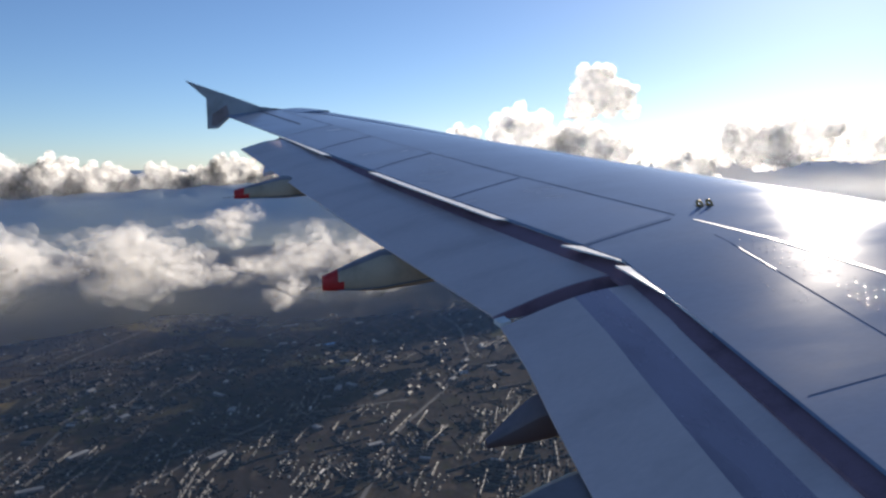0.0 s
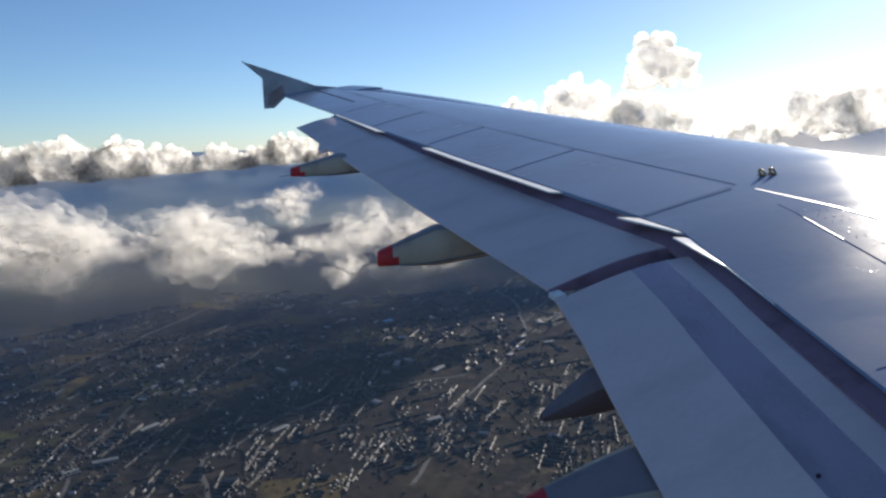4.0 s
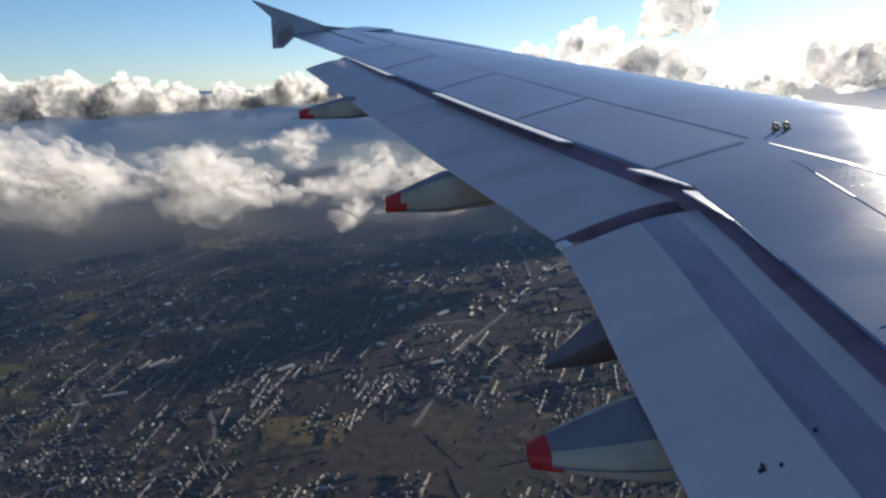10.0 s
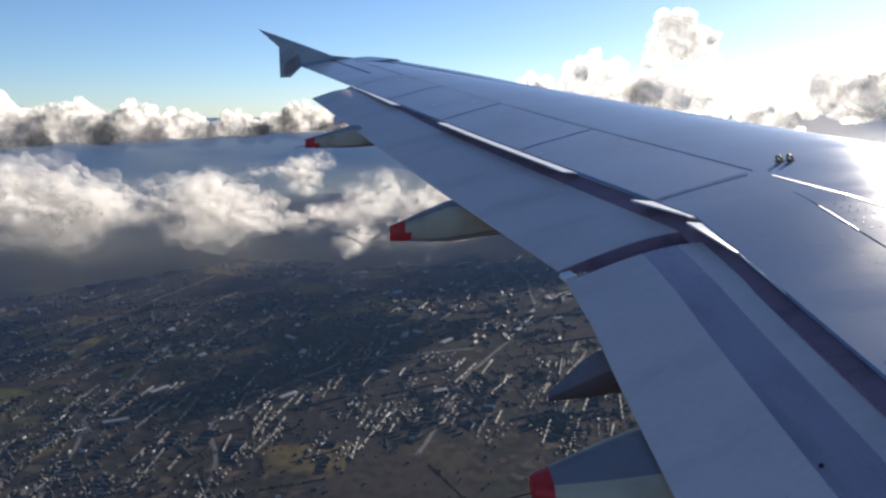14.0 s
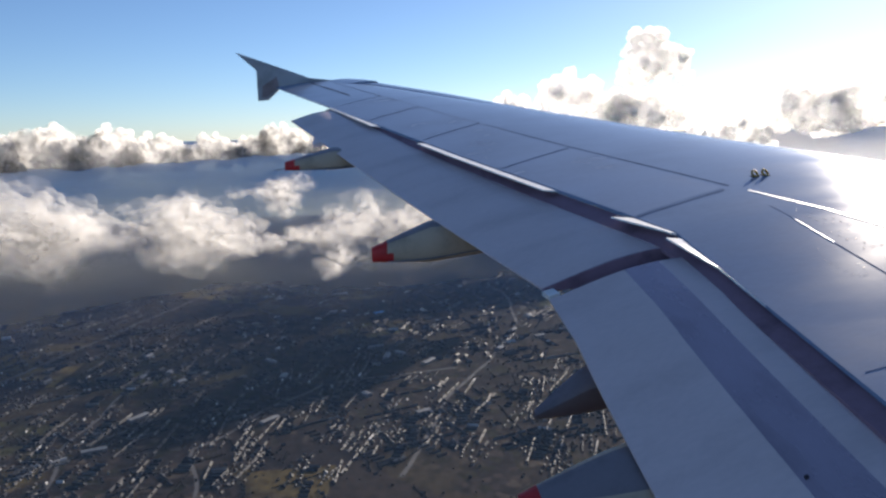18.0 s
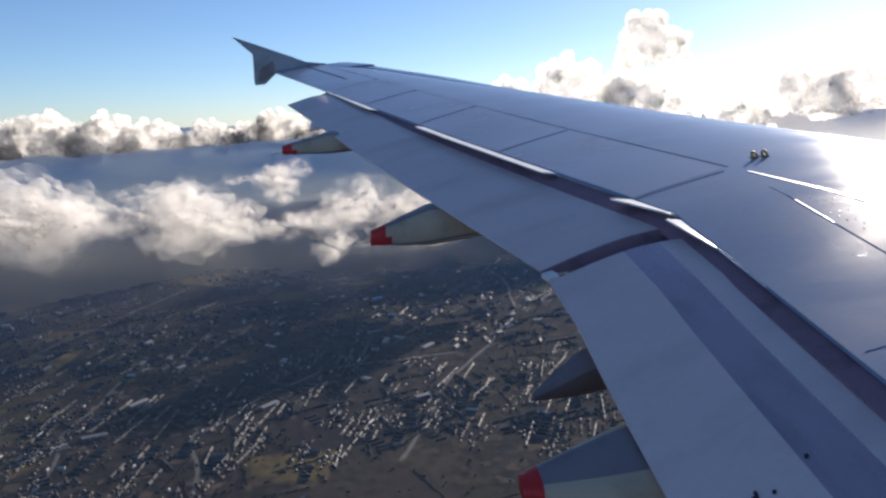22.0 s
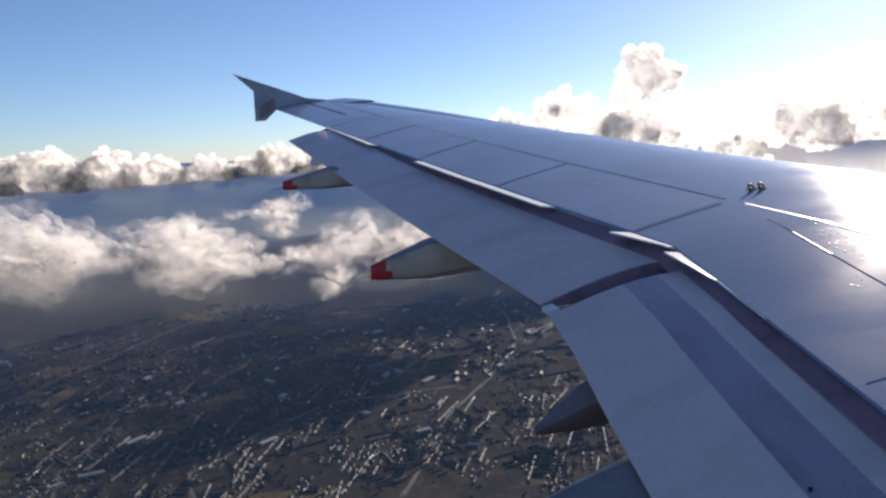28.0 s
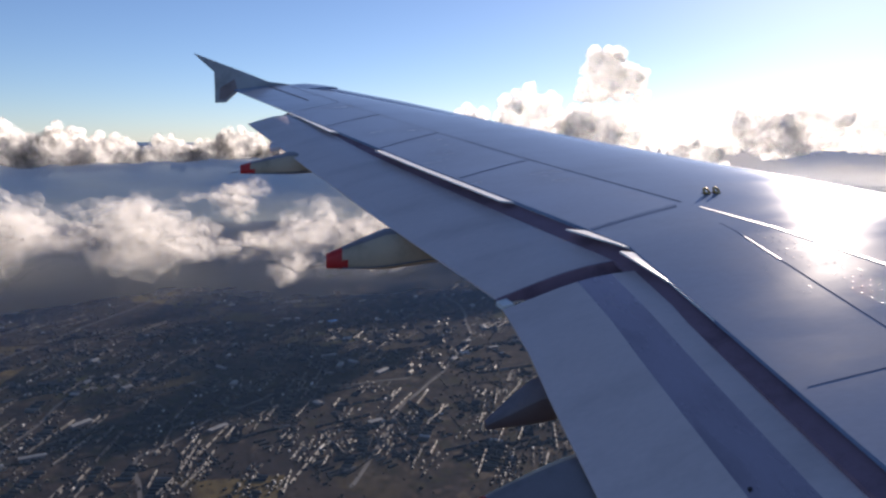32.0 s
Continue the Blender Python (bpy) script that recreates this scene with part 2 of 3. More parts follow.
# seam strip, bar and rivets on the inner wing
part("bright_strip", strip_on_wing("bright_strip", (5.44, 3.17), (3.4, 3.86), 0.018, 0.003, M_LIP, thick=0.005), wing, "polished metal seam strip")
part("panel_gap", strip_on_wing("panel_gap", (5.02, 3.096), (4.71, 3.090), 0.0025, 0.002, M_SEAM), wing)
part("panel_gap", strip_on_wing("panel_gap", (4.27, 3.083), (3.1, 3.063), 0.003, 0.002, M_SEAM), wing)
part("bright_bar", strip_on_wing("bright_bar", (4.70, 3.09), (4.28, 3.083), 0.007, 0.003, M_LIP, thick=0.005), wing, "short polished metal bar")


def dome(r=0.005, h=0.0014):
    verts, faces = [], []
    for k, (rr, zz) in enumerate(((1, 0), (0.75, 0.7))):
        for i in range(6):
            a = math.tau * i / 6
            verts.append((r * rr * math.cos(a), r * rr * math.sin(a), h * zz))
    verts.append((0, 0, h))
    for i in range(6):
        j = (i + 1) % 6
        faces += [(i, j, 6 + j, 6 + i), (6 + i, 6 + j, 12)]
    return mesh_of("rivet", verts, faces, [M_STEEL])


rivet_mesh = dome()
rng = random.Random(4)
for k in range(5):
    for i in range(24):
        if rng.random() < 0.45:
            continue
        y = 4.85 - i * 0.07
        x = 3.13 + k * 0.06 + (4.85 - y) * 0.09
        p = top_x(y, x, 0.001)
        part("rivet", rivet_mesh, wing).location = p
small_rivet = dome(0.003, 0.001)
for i in range(14):
    a = math.pi * (0.1 + 1.3 * i / 13)
    p = top_x(4.02 + 0.20 * math.cos(a), 2.95 - 0.07 * math.sin(a), 0.001)
    part("rivet", small_rivet, wing).location = p


# escape-line rings
def ring_mesh(R, r):
    verts, faces = [], []
    n, k = 20, 8
    for i in range(n):
        a = math.tau * i / n
        for j in range(k):
            b = math.tau * j / k
            d = R + r * math.cos(b)
            verts.append((d * math.cos(a), r * math.sin(b), d * math.sin(a)))
    for i in range(n):
        for j in range(k):
            faces.append((i * k + j, i * k + (j + 1) % k, ((i + 1) % n) * k + (j + 1) % k, ((i + 1) % n) * k + j))
    return mesh_of("ring", verts, faces, [M_BRASS])


ring = ring_mesh(0.029, 0.010)
for x in (3.42, 3.51):
    ob = part("escape_line_ring", ring, wing, "small yellow metal ring")
    ob.location = top_x(5.78, x, 0.022)
    ob.rotation_euler = (radians(-35), 0, radians(20))
    base = [[top_x(5.78 + b * 0.03, x + a * 0.03, 0.003) for b in (-1, 1)] for a in (-1, 1)]
    low = [[p - Vector((0, 0, 0.01)) for p in r] for r in base]
    part("ring_base", plate("ring_base", base, low, [M_GAP]), wing)


# ---- flaps ----
OUT_TE_X = [(4.75, 1.35), (11.77, -0.605)]
OUT_TE_Z = [(4.75, -1.03), (6.7, -0.70), (8.8, -0.31), (11.77, 0.265)]
IN_TE_X = [(0.5, 1.32), (4.66, 1.32)]
IN_TE_Z = [(0.5, -2.36), (2.9, -1.58), (3.61, -1.34), (4.0, -1.18), (4.66, -1.02)]


UP = 33


def flap_rings(y_list, tx, tz, nose_x, nose_z, crown, thick):
    """Rings of a flap: upper side from the rear edge over the round nose, and back below."""
    rings = []
    for y in y_list:
        x0, z0 = lerp_table(y, tx), lerp_table(y, tz)
        x1, z1 = nose_x(y), nose_z(y)
        ring = []
        for i in range(UP):
            s = i / (UP - 1)
            ring.append(Vector((x0 + (x1 - x0) * s, y, z0 + (z1 - z0) * s + crown * math.sin(math.pi * min(1, s ** 1.15)))))
        for i in range(1, 9):
            a = math.pi * i / 9
            ring.append(Vector((x1 + 0.10 * math.sin(a), y, z1 - thick / 2 + thick / 2 * math.cos(a))))
        for i in range(17):
            s = 1 - i / 16
            ring.append(Vector((x0 + (x1 - x0) * s, y, z0 + (z1 - z0) * s - 0.012 - thick * s ** 0.7)))
        rings.append(ring)
    return rings


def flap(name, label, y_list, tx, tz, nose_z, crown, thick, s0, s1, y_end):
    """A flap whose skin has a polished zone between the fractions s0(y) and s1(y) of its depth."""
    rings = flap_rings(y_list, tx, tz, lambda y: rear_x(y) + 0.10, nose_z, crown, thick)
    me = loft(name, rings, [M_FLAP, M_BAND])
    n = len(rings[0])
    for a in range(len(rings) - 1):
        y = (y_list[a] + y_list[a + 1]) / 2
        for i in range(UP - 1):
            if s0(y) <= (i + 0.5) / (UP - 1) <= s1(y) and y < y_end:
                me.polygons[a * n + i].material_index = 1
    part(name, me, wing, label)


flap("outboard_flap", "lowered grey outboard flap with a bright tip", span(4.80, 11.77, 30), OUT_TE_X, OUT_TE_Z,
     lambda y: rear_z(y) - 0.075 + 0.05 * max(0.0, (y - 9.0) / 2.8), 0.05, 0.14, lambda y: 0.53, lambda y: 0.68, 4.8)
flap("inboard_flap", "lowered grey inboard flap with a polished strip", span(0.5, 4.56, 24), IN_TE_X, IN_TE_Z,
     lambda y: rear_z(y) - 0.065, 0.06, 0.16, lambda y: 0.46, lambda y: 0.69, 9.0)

# thin added plate, painted dark for the shade on the flap's end
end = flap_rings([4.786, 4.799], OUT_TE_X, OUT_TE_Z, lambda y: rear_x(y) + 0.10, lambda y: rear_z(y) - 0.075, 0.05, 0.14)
part("flap_end_shade", loft("flap_end_shade", end, [M_FLAPSHADE]), wing, "dark plate for the shade on the end of the outboard flap")

# cove between wing and flaps: shade painted as a dark plate; bright sealed lips
def cove_w(y):
    return lerp_table(y, [(0.5, 0.07), (4.3, 0.06), (4.85, 0.10), (6.2, 0.10), (8.8, 0.07), (12.2, 0.035)])


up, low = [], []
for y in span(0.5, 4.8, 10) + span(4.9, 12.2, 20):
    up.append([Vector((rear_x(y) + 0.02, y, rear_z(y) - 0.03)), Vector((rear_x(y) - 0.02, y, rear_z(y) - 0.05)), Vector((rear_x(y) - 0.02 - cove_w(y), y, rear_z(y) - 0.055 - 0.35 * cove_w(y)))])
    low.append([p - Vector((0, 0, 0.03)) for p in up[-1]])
part("cove_shade", plate("cove_shade", up, low, [M_FLAPSHADE]), wing, "dark plate for the shade in the slot between wing and flap")


def lip(y0, y1, w0, w1, inner=0.02, label="glossy white edge of the flap slot"):
    up, low = [], []
    for y in span(y0, y1, 12):
        f = (y - y0) / (y1 - y0)
        w = w0 + (w1 - w0) * f
        up.append([Vector((rear_x(y) + inner, y, rear_z(y) - 0.2 * inner)), Vector((rear_x(y) - w, y, rear_z(y) + 0.004 + 0.05 * w))])
        low.append([p - Vector((0, 0, 0.012)) for p in up[-1]])
    part("edge_lip", plate("edge_lip", up, low, [M_WHITE]), wing, label)


lip(6.16, 8.66, 0.13, 0.12)
lip(10.05, 12.0, 0.12, 0.03)
lip(4.80, 5.23, 0.05, 0.18)
lip(4.22, 4.70, 0.012, 0.12)
lip(3.70, 4.20, 0.004, 0.008, inner=0.003)

# bright rim round the outboard flap's tip
tip = flap_rings([11.772, 11.79], OUT_TE_X, OUT_TE_Z, lambda y: rear_x(y) + 0.10, lambda y: rear_z(y) - 0.025, 0.056, 0.14)
part("flap_tip_rim", loft("flap_tip_rim", tip, [M_WHITE]), wing, "thin bright rim of the flap tip")

# gap between the flaps: a plate painted dark for its shade, and the seal
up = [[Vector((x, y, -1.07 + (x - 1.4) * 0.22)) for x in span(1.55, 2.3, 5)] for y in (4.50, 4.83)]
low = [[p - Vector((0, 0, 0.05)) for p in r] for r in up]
part("flap_gap_shade", plate("flap_gap_shade", up, low, [M_FLAPSHADE]), wing, "dark plate for the shade in the gap between the flaps")
up = [[Vector((1.335 + a, y, -1.035 + 0.25 * a)) for a in (0, 0.07)] for y in span(4.62, 4.78, 4)]
low = [[p - Vector((0, 0, 0.03)) for p in r] for r in up]
part("gap_seal", plate("gap_seal", up, low, [M_WHITE]), wing, "pale seal at the flap gap")


# ---- flap-track fairings ----
def canoe(y, tip, mid, front, half_w, red, label, skin=None, shear=0.19, crease=0.45, seam=0.08):
    """tip, mid, front: (x, z above, z below) of the hull's stations, tail first."""
    def at(s):
        for (a, b, s0, s1) in ((tip, mid, 0, 0.5), (mid, front, 0.5, 1.0)):
            if s <= s1 or s1 == 1.0:
                f = (s - s0) / (s1 - s0)
                return [a[i] + (b[i] - a[i]) * f for i in range(3)]
    def ring(s):
        x, zt, zb = at(s)
        w = half_w * (0.22 + 0.78 * math.sin(min(1, s * 1.25) * math.pi / 2))
        out = []
        for i in range(18):
            a = math.tau * i / 18
            cx, cz = math.cos(a), math.sin(a)
            cx = math.copysign(abs(cx) ** 0.6, cx)
            cz = math.copysign(abs(cz) ** 0.6, cz)
            out.append(Vector((x, y + w * cx, (zt + zb) / 2 + (zt - zb) / 2 * cz + shear * w * cx)))
        return out
    def tone_upper_face(me, rows):
        """The upper face, above the crease, is blue-grey, painted for the sky's reflection."""
        for a in range(rows):
            for i in range(18):
                if math.sin(math.tau * (i + 0.5) / 18) > crease:
                    me.polygons[a * 18 + i].material_index = 1
    hull = loft("fairing", [ring(s) for s in [red, red + 0.05] + span(red + 0.12, 1, 10)], [skin or M_FAIR, M_FAIRSLATE if skin else M_FAIRTOP, M_RED])
    tone_upper_face(hull, 11)
    for i in range(18):
        if skin is None and math.sin(math.tau * (i + 0.5) / 18) < 0.1:
            hull.polygons[i].material_index = 2
    body = part("fairing", hull, wing, label)
    if skin is None:
        me = loft("fairing_tip", [ring(s) for s in span(0, red, 4)], [M_RED])
        part("fairing_tip", me, body, "bright red fairing tip")
    if skin:
        return body
    # dark line: bottom shade painted on the outer fairings, a seam on the inboard one
    rows = []
    for s in span(max(red, 0.02), 0.9, 14):
        x, zt, zb = at(s)
        w = half_w * (0.22 + 0.78 * math.sin(min(1, s * 1.25) * math.pi / 2)) + 0.003
        zc = zb + (zt - zb) * (seam + 0.2 * s)
        rows.append([Vector((x, y - w, zc - shear * w + h)) for h in (-0.004, 0.004)])
    part("fairing_line", plate("fairing_line", rows, [[p + Vector((0, 0.02, 0)) for p in r] for r in rows], [M_SEAM]), body)
    tail = Vector((tip[0], y, tip[1] * 0.3 + tip[2] * 0.7))
    wick = [[tail + Vector((0.03 - 0.17 * f, 0.004 * math.cos(a), -0.03 * f + 0.004 * math.sin(a))) for a in (0, 2.1, 4.2)] for f in (0, 0.5, 1)]
    part("static_wick", loft("static_wick", wick, [M_GAP]), body)
    return body


canoe(9.6, (-0.60, -0.285, -0.385), (0.0, -0.125, -0.375), (0.75, -0.15, -0.30), 0.22, 0.10, "pale grey flap-track fairing with a red tip", crease=0.8)
canoe(6.5, (0.29, -0.95, -1.07), (0.80, -0.745, -1.075), (1.70, -0.70, -0.95), 0.16, 0.13, "pale grey flap-track fairing with a red tip", crease=0.8)
canoe(3.15, (0.77, -1.645, -1.725), (1.30, -1.53, -1.74), (2.00, -1.42, -1.69), 0.24, 0.085, "pale grey flap-track fairing with a red tip", shear=0.3, crease=0.8, seam=0.42)
canoe(4.2, (1.12, -1.645, -1.685), (1.42, -1.42, -1.645), (2.0, -1.30, -1.54), 0.12, 0.0, "dark fairing under the flap joint, painted in shade tones", M_FAIRDARK)

# ---- wingtip fence ----
outline = [(-1.78, 1.66), (-1.40, 1.32), (-1.40, 0.74), (-1.20, 0.75), (-0.96, 0.97), (-0.30, 0.86), (0.40, 1.02), (0.25, 1.10), (-0.40, 1.165), (-0.70, 1.28)]
yf = 15.36
verts = [(x, yf - 0.022, z) for x, z in outline] + [(x, yf + 0.022, z) for x, z in outline]
n = len(outline)
faces = [tuple(range(n)), tuple(reversed(range(n, 2 * n)))] + [(i, (i + 1) % n, n + (i + 1) % n, n + i) for i in range(n)]
fence = part("wingtip_fence", mesh_of("wingtip_fence", verts, faces, [M_FENCE], sharp=20), wing, "arrow-shaped grey wingtip fence")
patch = [(-1.30, 1.02), (-1.02, 1.20), (-0.98, 1.00), (-1.22, 0.80), (-1.32, 0.80)]
verts = [(x, yf - 0.027, z) for x, z in patch] + [(x, yf - 0.020, z) for x, z in patch]
faces = [(0, 1, 2, 3, 4), (9, 8, 7, 6, 5)] + [(i, (i + 1) % 5, 5 + (i + 1) % 5, 5 + i) for i in range(5)]
part("livery_patch", mesh_of("livery_patch", verts, faces, [M_LIVERY]), fence, "faded red-brown painted patch")
part("flap_bracket", plate("flap_bracket", [[Vector((-0.26 + a, y, -0.04 + 0.2 * a + 0.19 * (y - 10.3))) for a in (0.0, 0.12, 0.3)] for y in (10.1, 10.3, 10.5)],
     [[Vector((-0.26 + a, y, -0.09 + 0.2 * a + 0.19 * (y - 10.3))) for a in (0.0, 0.12, 0.3)] for y in (10.1, 10.3, 10.5)], [M_FLAP]), wing, "small grey bracket under the flap edge")
# small drain holes on the inboard flap
for y, s, rx, ry in ((2.60, 0.255, 0.013, 0.006), (2.58, 0.32, 0.006, 0.005), (2.65, 0.49, 0.007, 0.006), (2.615, 0.265, 0.005, 0.009)):
    x0, z0, x1, z1 = 1.32, lerp_table(y, IN_TE_Z), rear_x(y) + 0.10, rear_z(y) - 0.065
    p = Vector((x0 + (x1 - x0) * s, y, z0 + (z1 - z0) * s + 0.06 * math.sin(math.pi * s ** 1.15)))
    tilt = 0.30
    up = [[p + Vector((a * rx, c * ry, c * ry * tilt + a * rx * 0.35 + 0.012)) for c in (-1, 0, 1)] for a in (-1, 0, 1)]
    low = [[q - Vector((0, 0, 0.01)) for q in r] for r in up]
    part("drain_hole", plate("drain_hole", up, low, [M_GAP]), wing, "small black drain hole")

# ---- ground and far distance ----
def at(az, el, dist):
    """A point seen from the eye at that bearing (degrees from +y to +x), elevation and distance."""
    a, e = radians(az), radians(el)
    return Vector((math.sin(a) * math.cos(e) * dist, math.cos(a) * math.cos(e) * dist, EYE_Z + math.sin(e) * dist))


def ground_material():
    m, nt, bsdf = material("farmland_and_town_ground")
    tc = nt.nodes.new("ShaderNodeTexCoord")
    warp = node(nt, "ShaderNodeTexNoise", Scale=0.0026, Detail=3.0)
    nt.links.new(tc.outputs["Object"], warp.inputs["Vector"])
    add = nt.nodes.new("ShaderNodeVectorMath")
    add.operation = "MULTIPLY_ADD"
    add.inputs[1].default_value = (110, 110, 0)
    nt.links.new(warp.outputs["Color"], add.inputs[0])
    nt.links.new(tc.outputs["Object"], add.inputs[2])
    cells = node(nt, "ShaderNodeTexVoronoi", Scale=0.0058)
    cells.distance = "CHEBYCHEV"
    nt.links.new(add.outputs[0], cells.inputs["Vector"])
    sep = nt.nodes.new("ShaderNodeSeparateColor")
    nt.links.new(cells.outputs["Color"], sep.inputs["Color"])
    # ploughed, stubble and grass fields
    fields = ramp(nt, sep.outputs[0], [(0.0, (0.0246, 0.0195, 0.0194)), (0.22, (0.0491, 0.0388, 0.0240)), (0.40, (0.0320, 0.0302, 0.0175)), (0.55, (0.0966, 0.0729, 0.0304)),
                                       (0.70, (0.0393, 0.0302, 0.0248)), (0.82, (0.1546, 0.1145, 0.0435)), (0.92, (0.0725, 0.0721, 0.0261))])
    fields.color_ramp.interpolation = "CONSTANT"
    # built-up land between the houses: gardens, yards, tarmac
    plots = node(nt, "ShaderNodeTexVoronoi", Scale=0.055)
    plots.distance = "CHEBYCHEV"
    nt.links.new(tc.outputs["Object"], plots.inputs["Vector"])
    sep2 = nt.nodes.new("ShaderNodeSeparateColor")
    nt.links.new(plots.outputs["Color"], sep2.inputs["Color"])
    yards = ramp(nt, sep2.outputs[0], [(0.0, (0.0221, 0.0173, 0.0166)), (0.35, (0.0332, 0.0259, 0.0230)), (0.62, (0.0295, 0.0270, 0.0157)), (0.80, (0.0517, 0.0399, 0.0313)), (0.93, (0.0753, 0.0593, 0.0449))])
    yards.color_ramp.interpolation = "CONSTANT"
    built = node(nt, "ShaderNodeTexNoise", Scale=0.0016, Detail=4.0, Roughness=0.6)
    nt.links.new(tc.outputs["Object"], built.inputs["Vector"])
    where = ramp(nt, built.outputs["Fac"], [(0.49, (1, 1, 1)), (0.55, (0, 0, 0))])
    land = nt.nodes.new("ShaderNodeMixRGB")
    nt.links.new(where.outputs["Color"], land.inputs["Fac"])
    nt.links.new(fields.outputs["Color"], land.inputs["Color1"])
    nt.links.new(yards.outputs["Color"], land.inputs["Color2"])
    fine = node(nt, "ShaderNodeTexNoise", Scale=0.05, Detail=7.0, Roughness=0.72)
    nt.links.new(tc.outputs["Object"], fine.inputs["Vector"])
    r2 = ramp(nt, fine.outputs["Fac"], [(0.34, (0.40, 0.40, 0.42)), (0.52, (1, 1, 1)), (0.70, (1.35, 1.3, 1.2))])
    mix = nt.nodes.new("ShaderNodeMixRGB")
    mix.blend_type = "MULTIPLY"
    mix.inputs["Fac"].default_value = 1.0
    nt.links.new(land.outputs["Color"], mix.inputs["Color1"])
    nt.links.new(r2.outputs["Color"], mix.inputs["Color2"])
    nt.links.new(mix.outputs["Color"], bsdf.inputs["Base Color"])
    bsdf.inputs["Roughness"].default_value = 0.95
    bsdf.inputs["Specular IOR Level"].default_value = 0.05
    return m


M_GROUND = ground_material()
verts, faces = [(0, 0, 0)], []
radii = [150, 350, 600, 900, 1300, 1800, 2500, 3400, 4940]
SEG = 72
for r in radii:
    for i in range(SEG):
        a = math.tau * i / SEG
        verts.append((r * math.sin(a), r * math.cos(a), 0))
for i in range(SEG):
    faces.append((0, 1 + i, 1 + (i + 1) % SEG))
for k in range(len(radii) - 1):
    for i in range(SEG):
        j = (i + 1) % SEG
        faces.append((1 + k * SEG + i, 1 + (k + 1) * SEG + i, 1 + (k + 1) * SEG + j, 1 + k * SEG + j))
ground = new("ground", mesh_of("ground", verts, faces, [M_GROUND], smooth=False))
tagged(ground, "dark winter farmland and town ground far below", "ground", kind="structure")


def haze_material():
    m, nt, bsdf = material("painted_distance_haze")
    nt.nodes.remove(bsdf)
    out = nt.nodes["Material Output"]
    tc = nt.nodes.new("ShaderNodeTexCoord")
    flat = nt.nodes.new("ShaderNodeVectorMath")
    flat.operation = "MULTIPLY"
    flat.inputs[1].default_value = (1, 1, 0)
    nt.links.new(tc.outputs["Object"], flat.inputs[0])
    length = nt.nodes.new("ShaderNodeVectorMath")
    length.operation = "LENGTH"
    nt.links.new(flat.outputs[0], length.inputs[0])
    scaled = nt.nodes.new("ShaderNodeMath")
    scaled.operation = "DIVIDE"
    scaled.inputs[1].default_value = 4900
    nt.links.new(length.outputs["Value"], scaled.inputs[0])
    # aerial haze painted as opacity that rises with distance
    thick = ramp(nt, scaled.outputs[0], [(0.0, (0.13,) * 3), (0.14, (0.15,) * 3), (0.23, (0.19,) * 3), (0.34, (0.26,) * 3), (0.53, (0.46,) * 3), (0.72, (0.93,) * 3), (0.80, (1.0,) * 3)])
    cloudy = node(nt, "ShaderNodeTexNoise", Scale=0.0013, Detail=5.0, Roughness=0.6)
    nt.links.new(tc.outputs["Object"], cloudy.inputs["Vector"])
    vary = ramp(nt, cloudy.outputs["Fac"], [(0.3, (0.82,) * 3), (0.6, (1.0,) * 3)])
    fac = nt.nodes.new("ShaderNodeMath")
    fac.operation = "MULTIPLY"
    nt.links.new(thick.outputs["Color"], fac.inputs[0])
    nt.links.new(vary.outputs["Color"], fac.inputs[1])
    # painted haze colour by distance, warm near against the blue skylight
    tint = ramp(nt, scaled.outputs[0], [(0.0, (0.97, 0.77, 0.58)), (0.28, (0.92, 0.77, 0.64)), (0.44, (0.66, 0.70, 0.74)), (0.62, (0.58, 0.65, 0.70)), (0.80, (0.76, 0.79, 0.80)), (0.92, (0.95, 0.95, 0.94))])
    # turned square to the sun: open-sky light only, no sun or cloud shadow
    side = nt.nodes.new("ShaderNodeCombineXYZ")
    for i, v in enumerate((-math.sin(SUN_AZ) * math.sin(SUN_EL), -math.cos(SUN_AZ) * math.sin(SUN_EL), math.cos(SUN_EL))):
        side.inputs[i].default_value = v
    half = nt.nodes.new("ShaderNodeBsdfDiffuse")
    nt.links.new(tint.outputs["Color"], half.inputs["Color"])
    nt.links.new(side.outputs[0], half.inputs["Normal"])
    clear = nt.nodes.new("ShaderNodeBsdfTransparent")
    mix = nt.nodes.new("ShaderNodeMixShader")
    nt.links.new(fac.outputs[0], mix.inputs[0])
    nt.links.new(clear.outputs[0], mix.inputs[1])
    nt.links.new(half.outputs[0], mix.inputs[2])
    nt.links.new(mix.outputs[0], out.inputs["Surface"])
    return m


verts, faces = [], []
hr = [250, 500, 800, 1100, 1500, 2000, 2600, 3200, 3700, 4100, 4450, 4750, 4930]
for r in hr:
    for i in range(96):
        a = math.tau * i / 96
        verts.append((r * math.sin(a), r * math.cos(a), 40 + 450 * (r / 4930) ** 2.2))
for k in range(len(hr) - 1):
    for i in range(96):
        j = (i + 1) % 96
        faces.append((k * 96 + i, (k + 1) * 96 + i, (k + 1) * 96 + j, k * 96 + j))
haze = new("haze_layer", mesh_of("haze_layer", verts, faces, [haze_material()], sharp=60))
tagged(haze, "thin sheet painted as blue haze, denser with distance", "haze", kind="stuff")


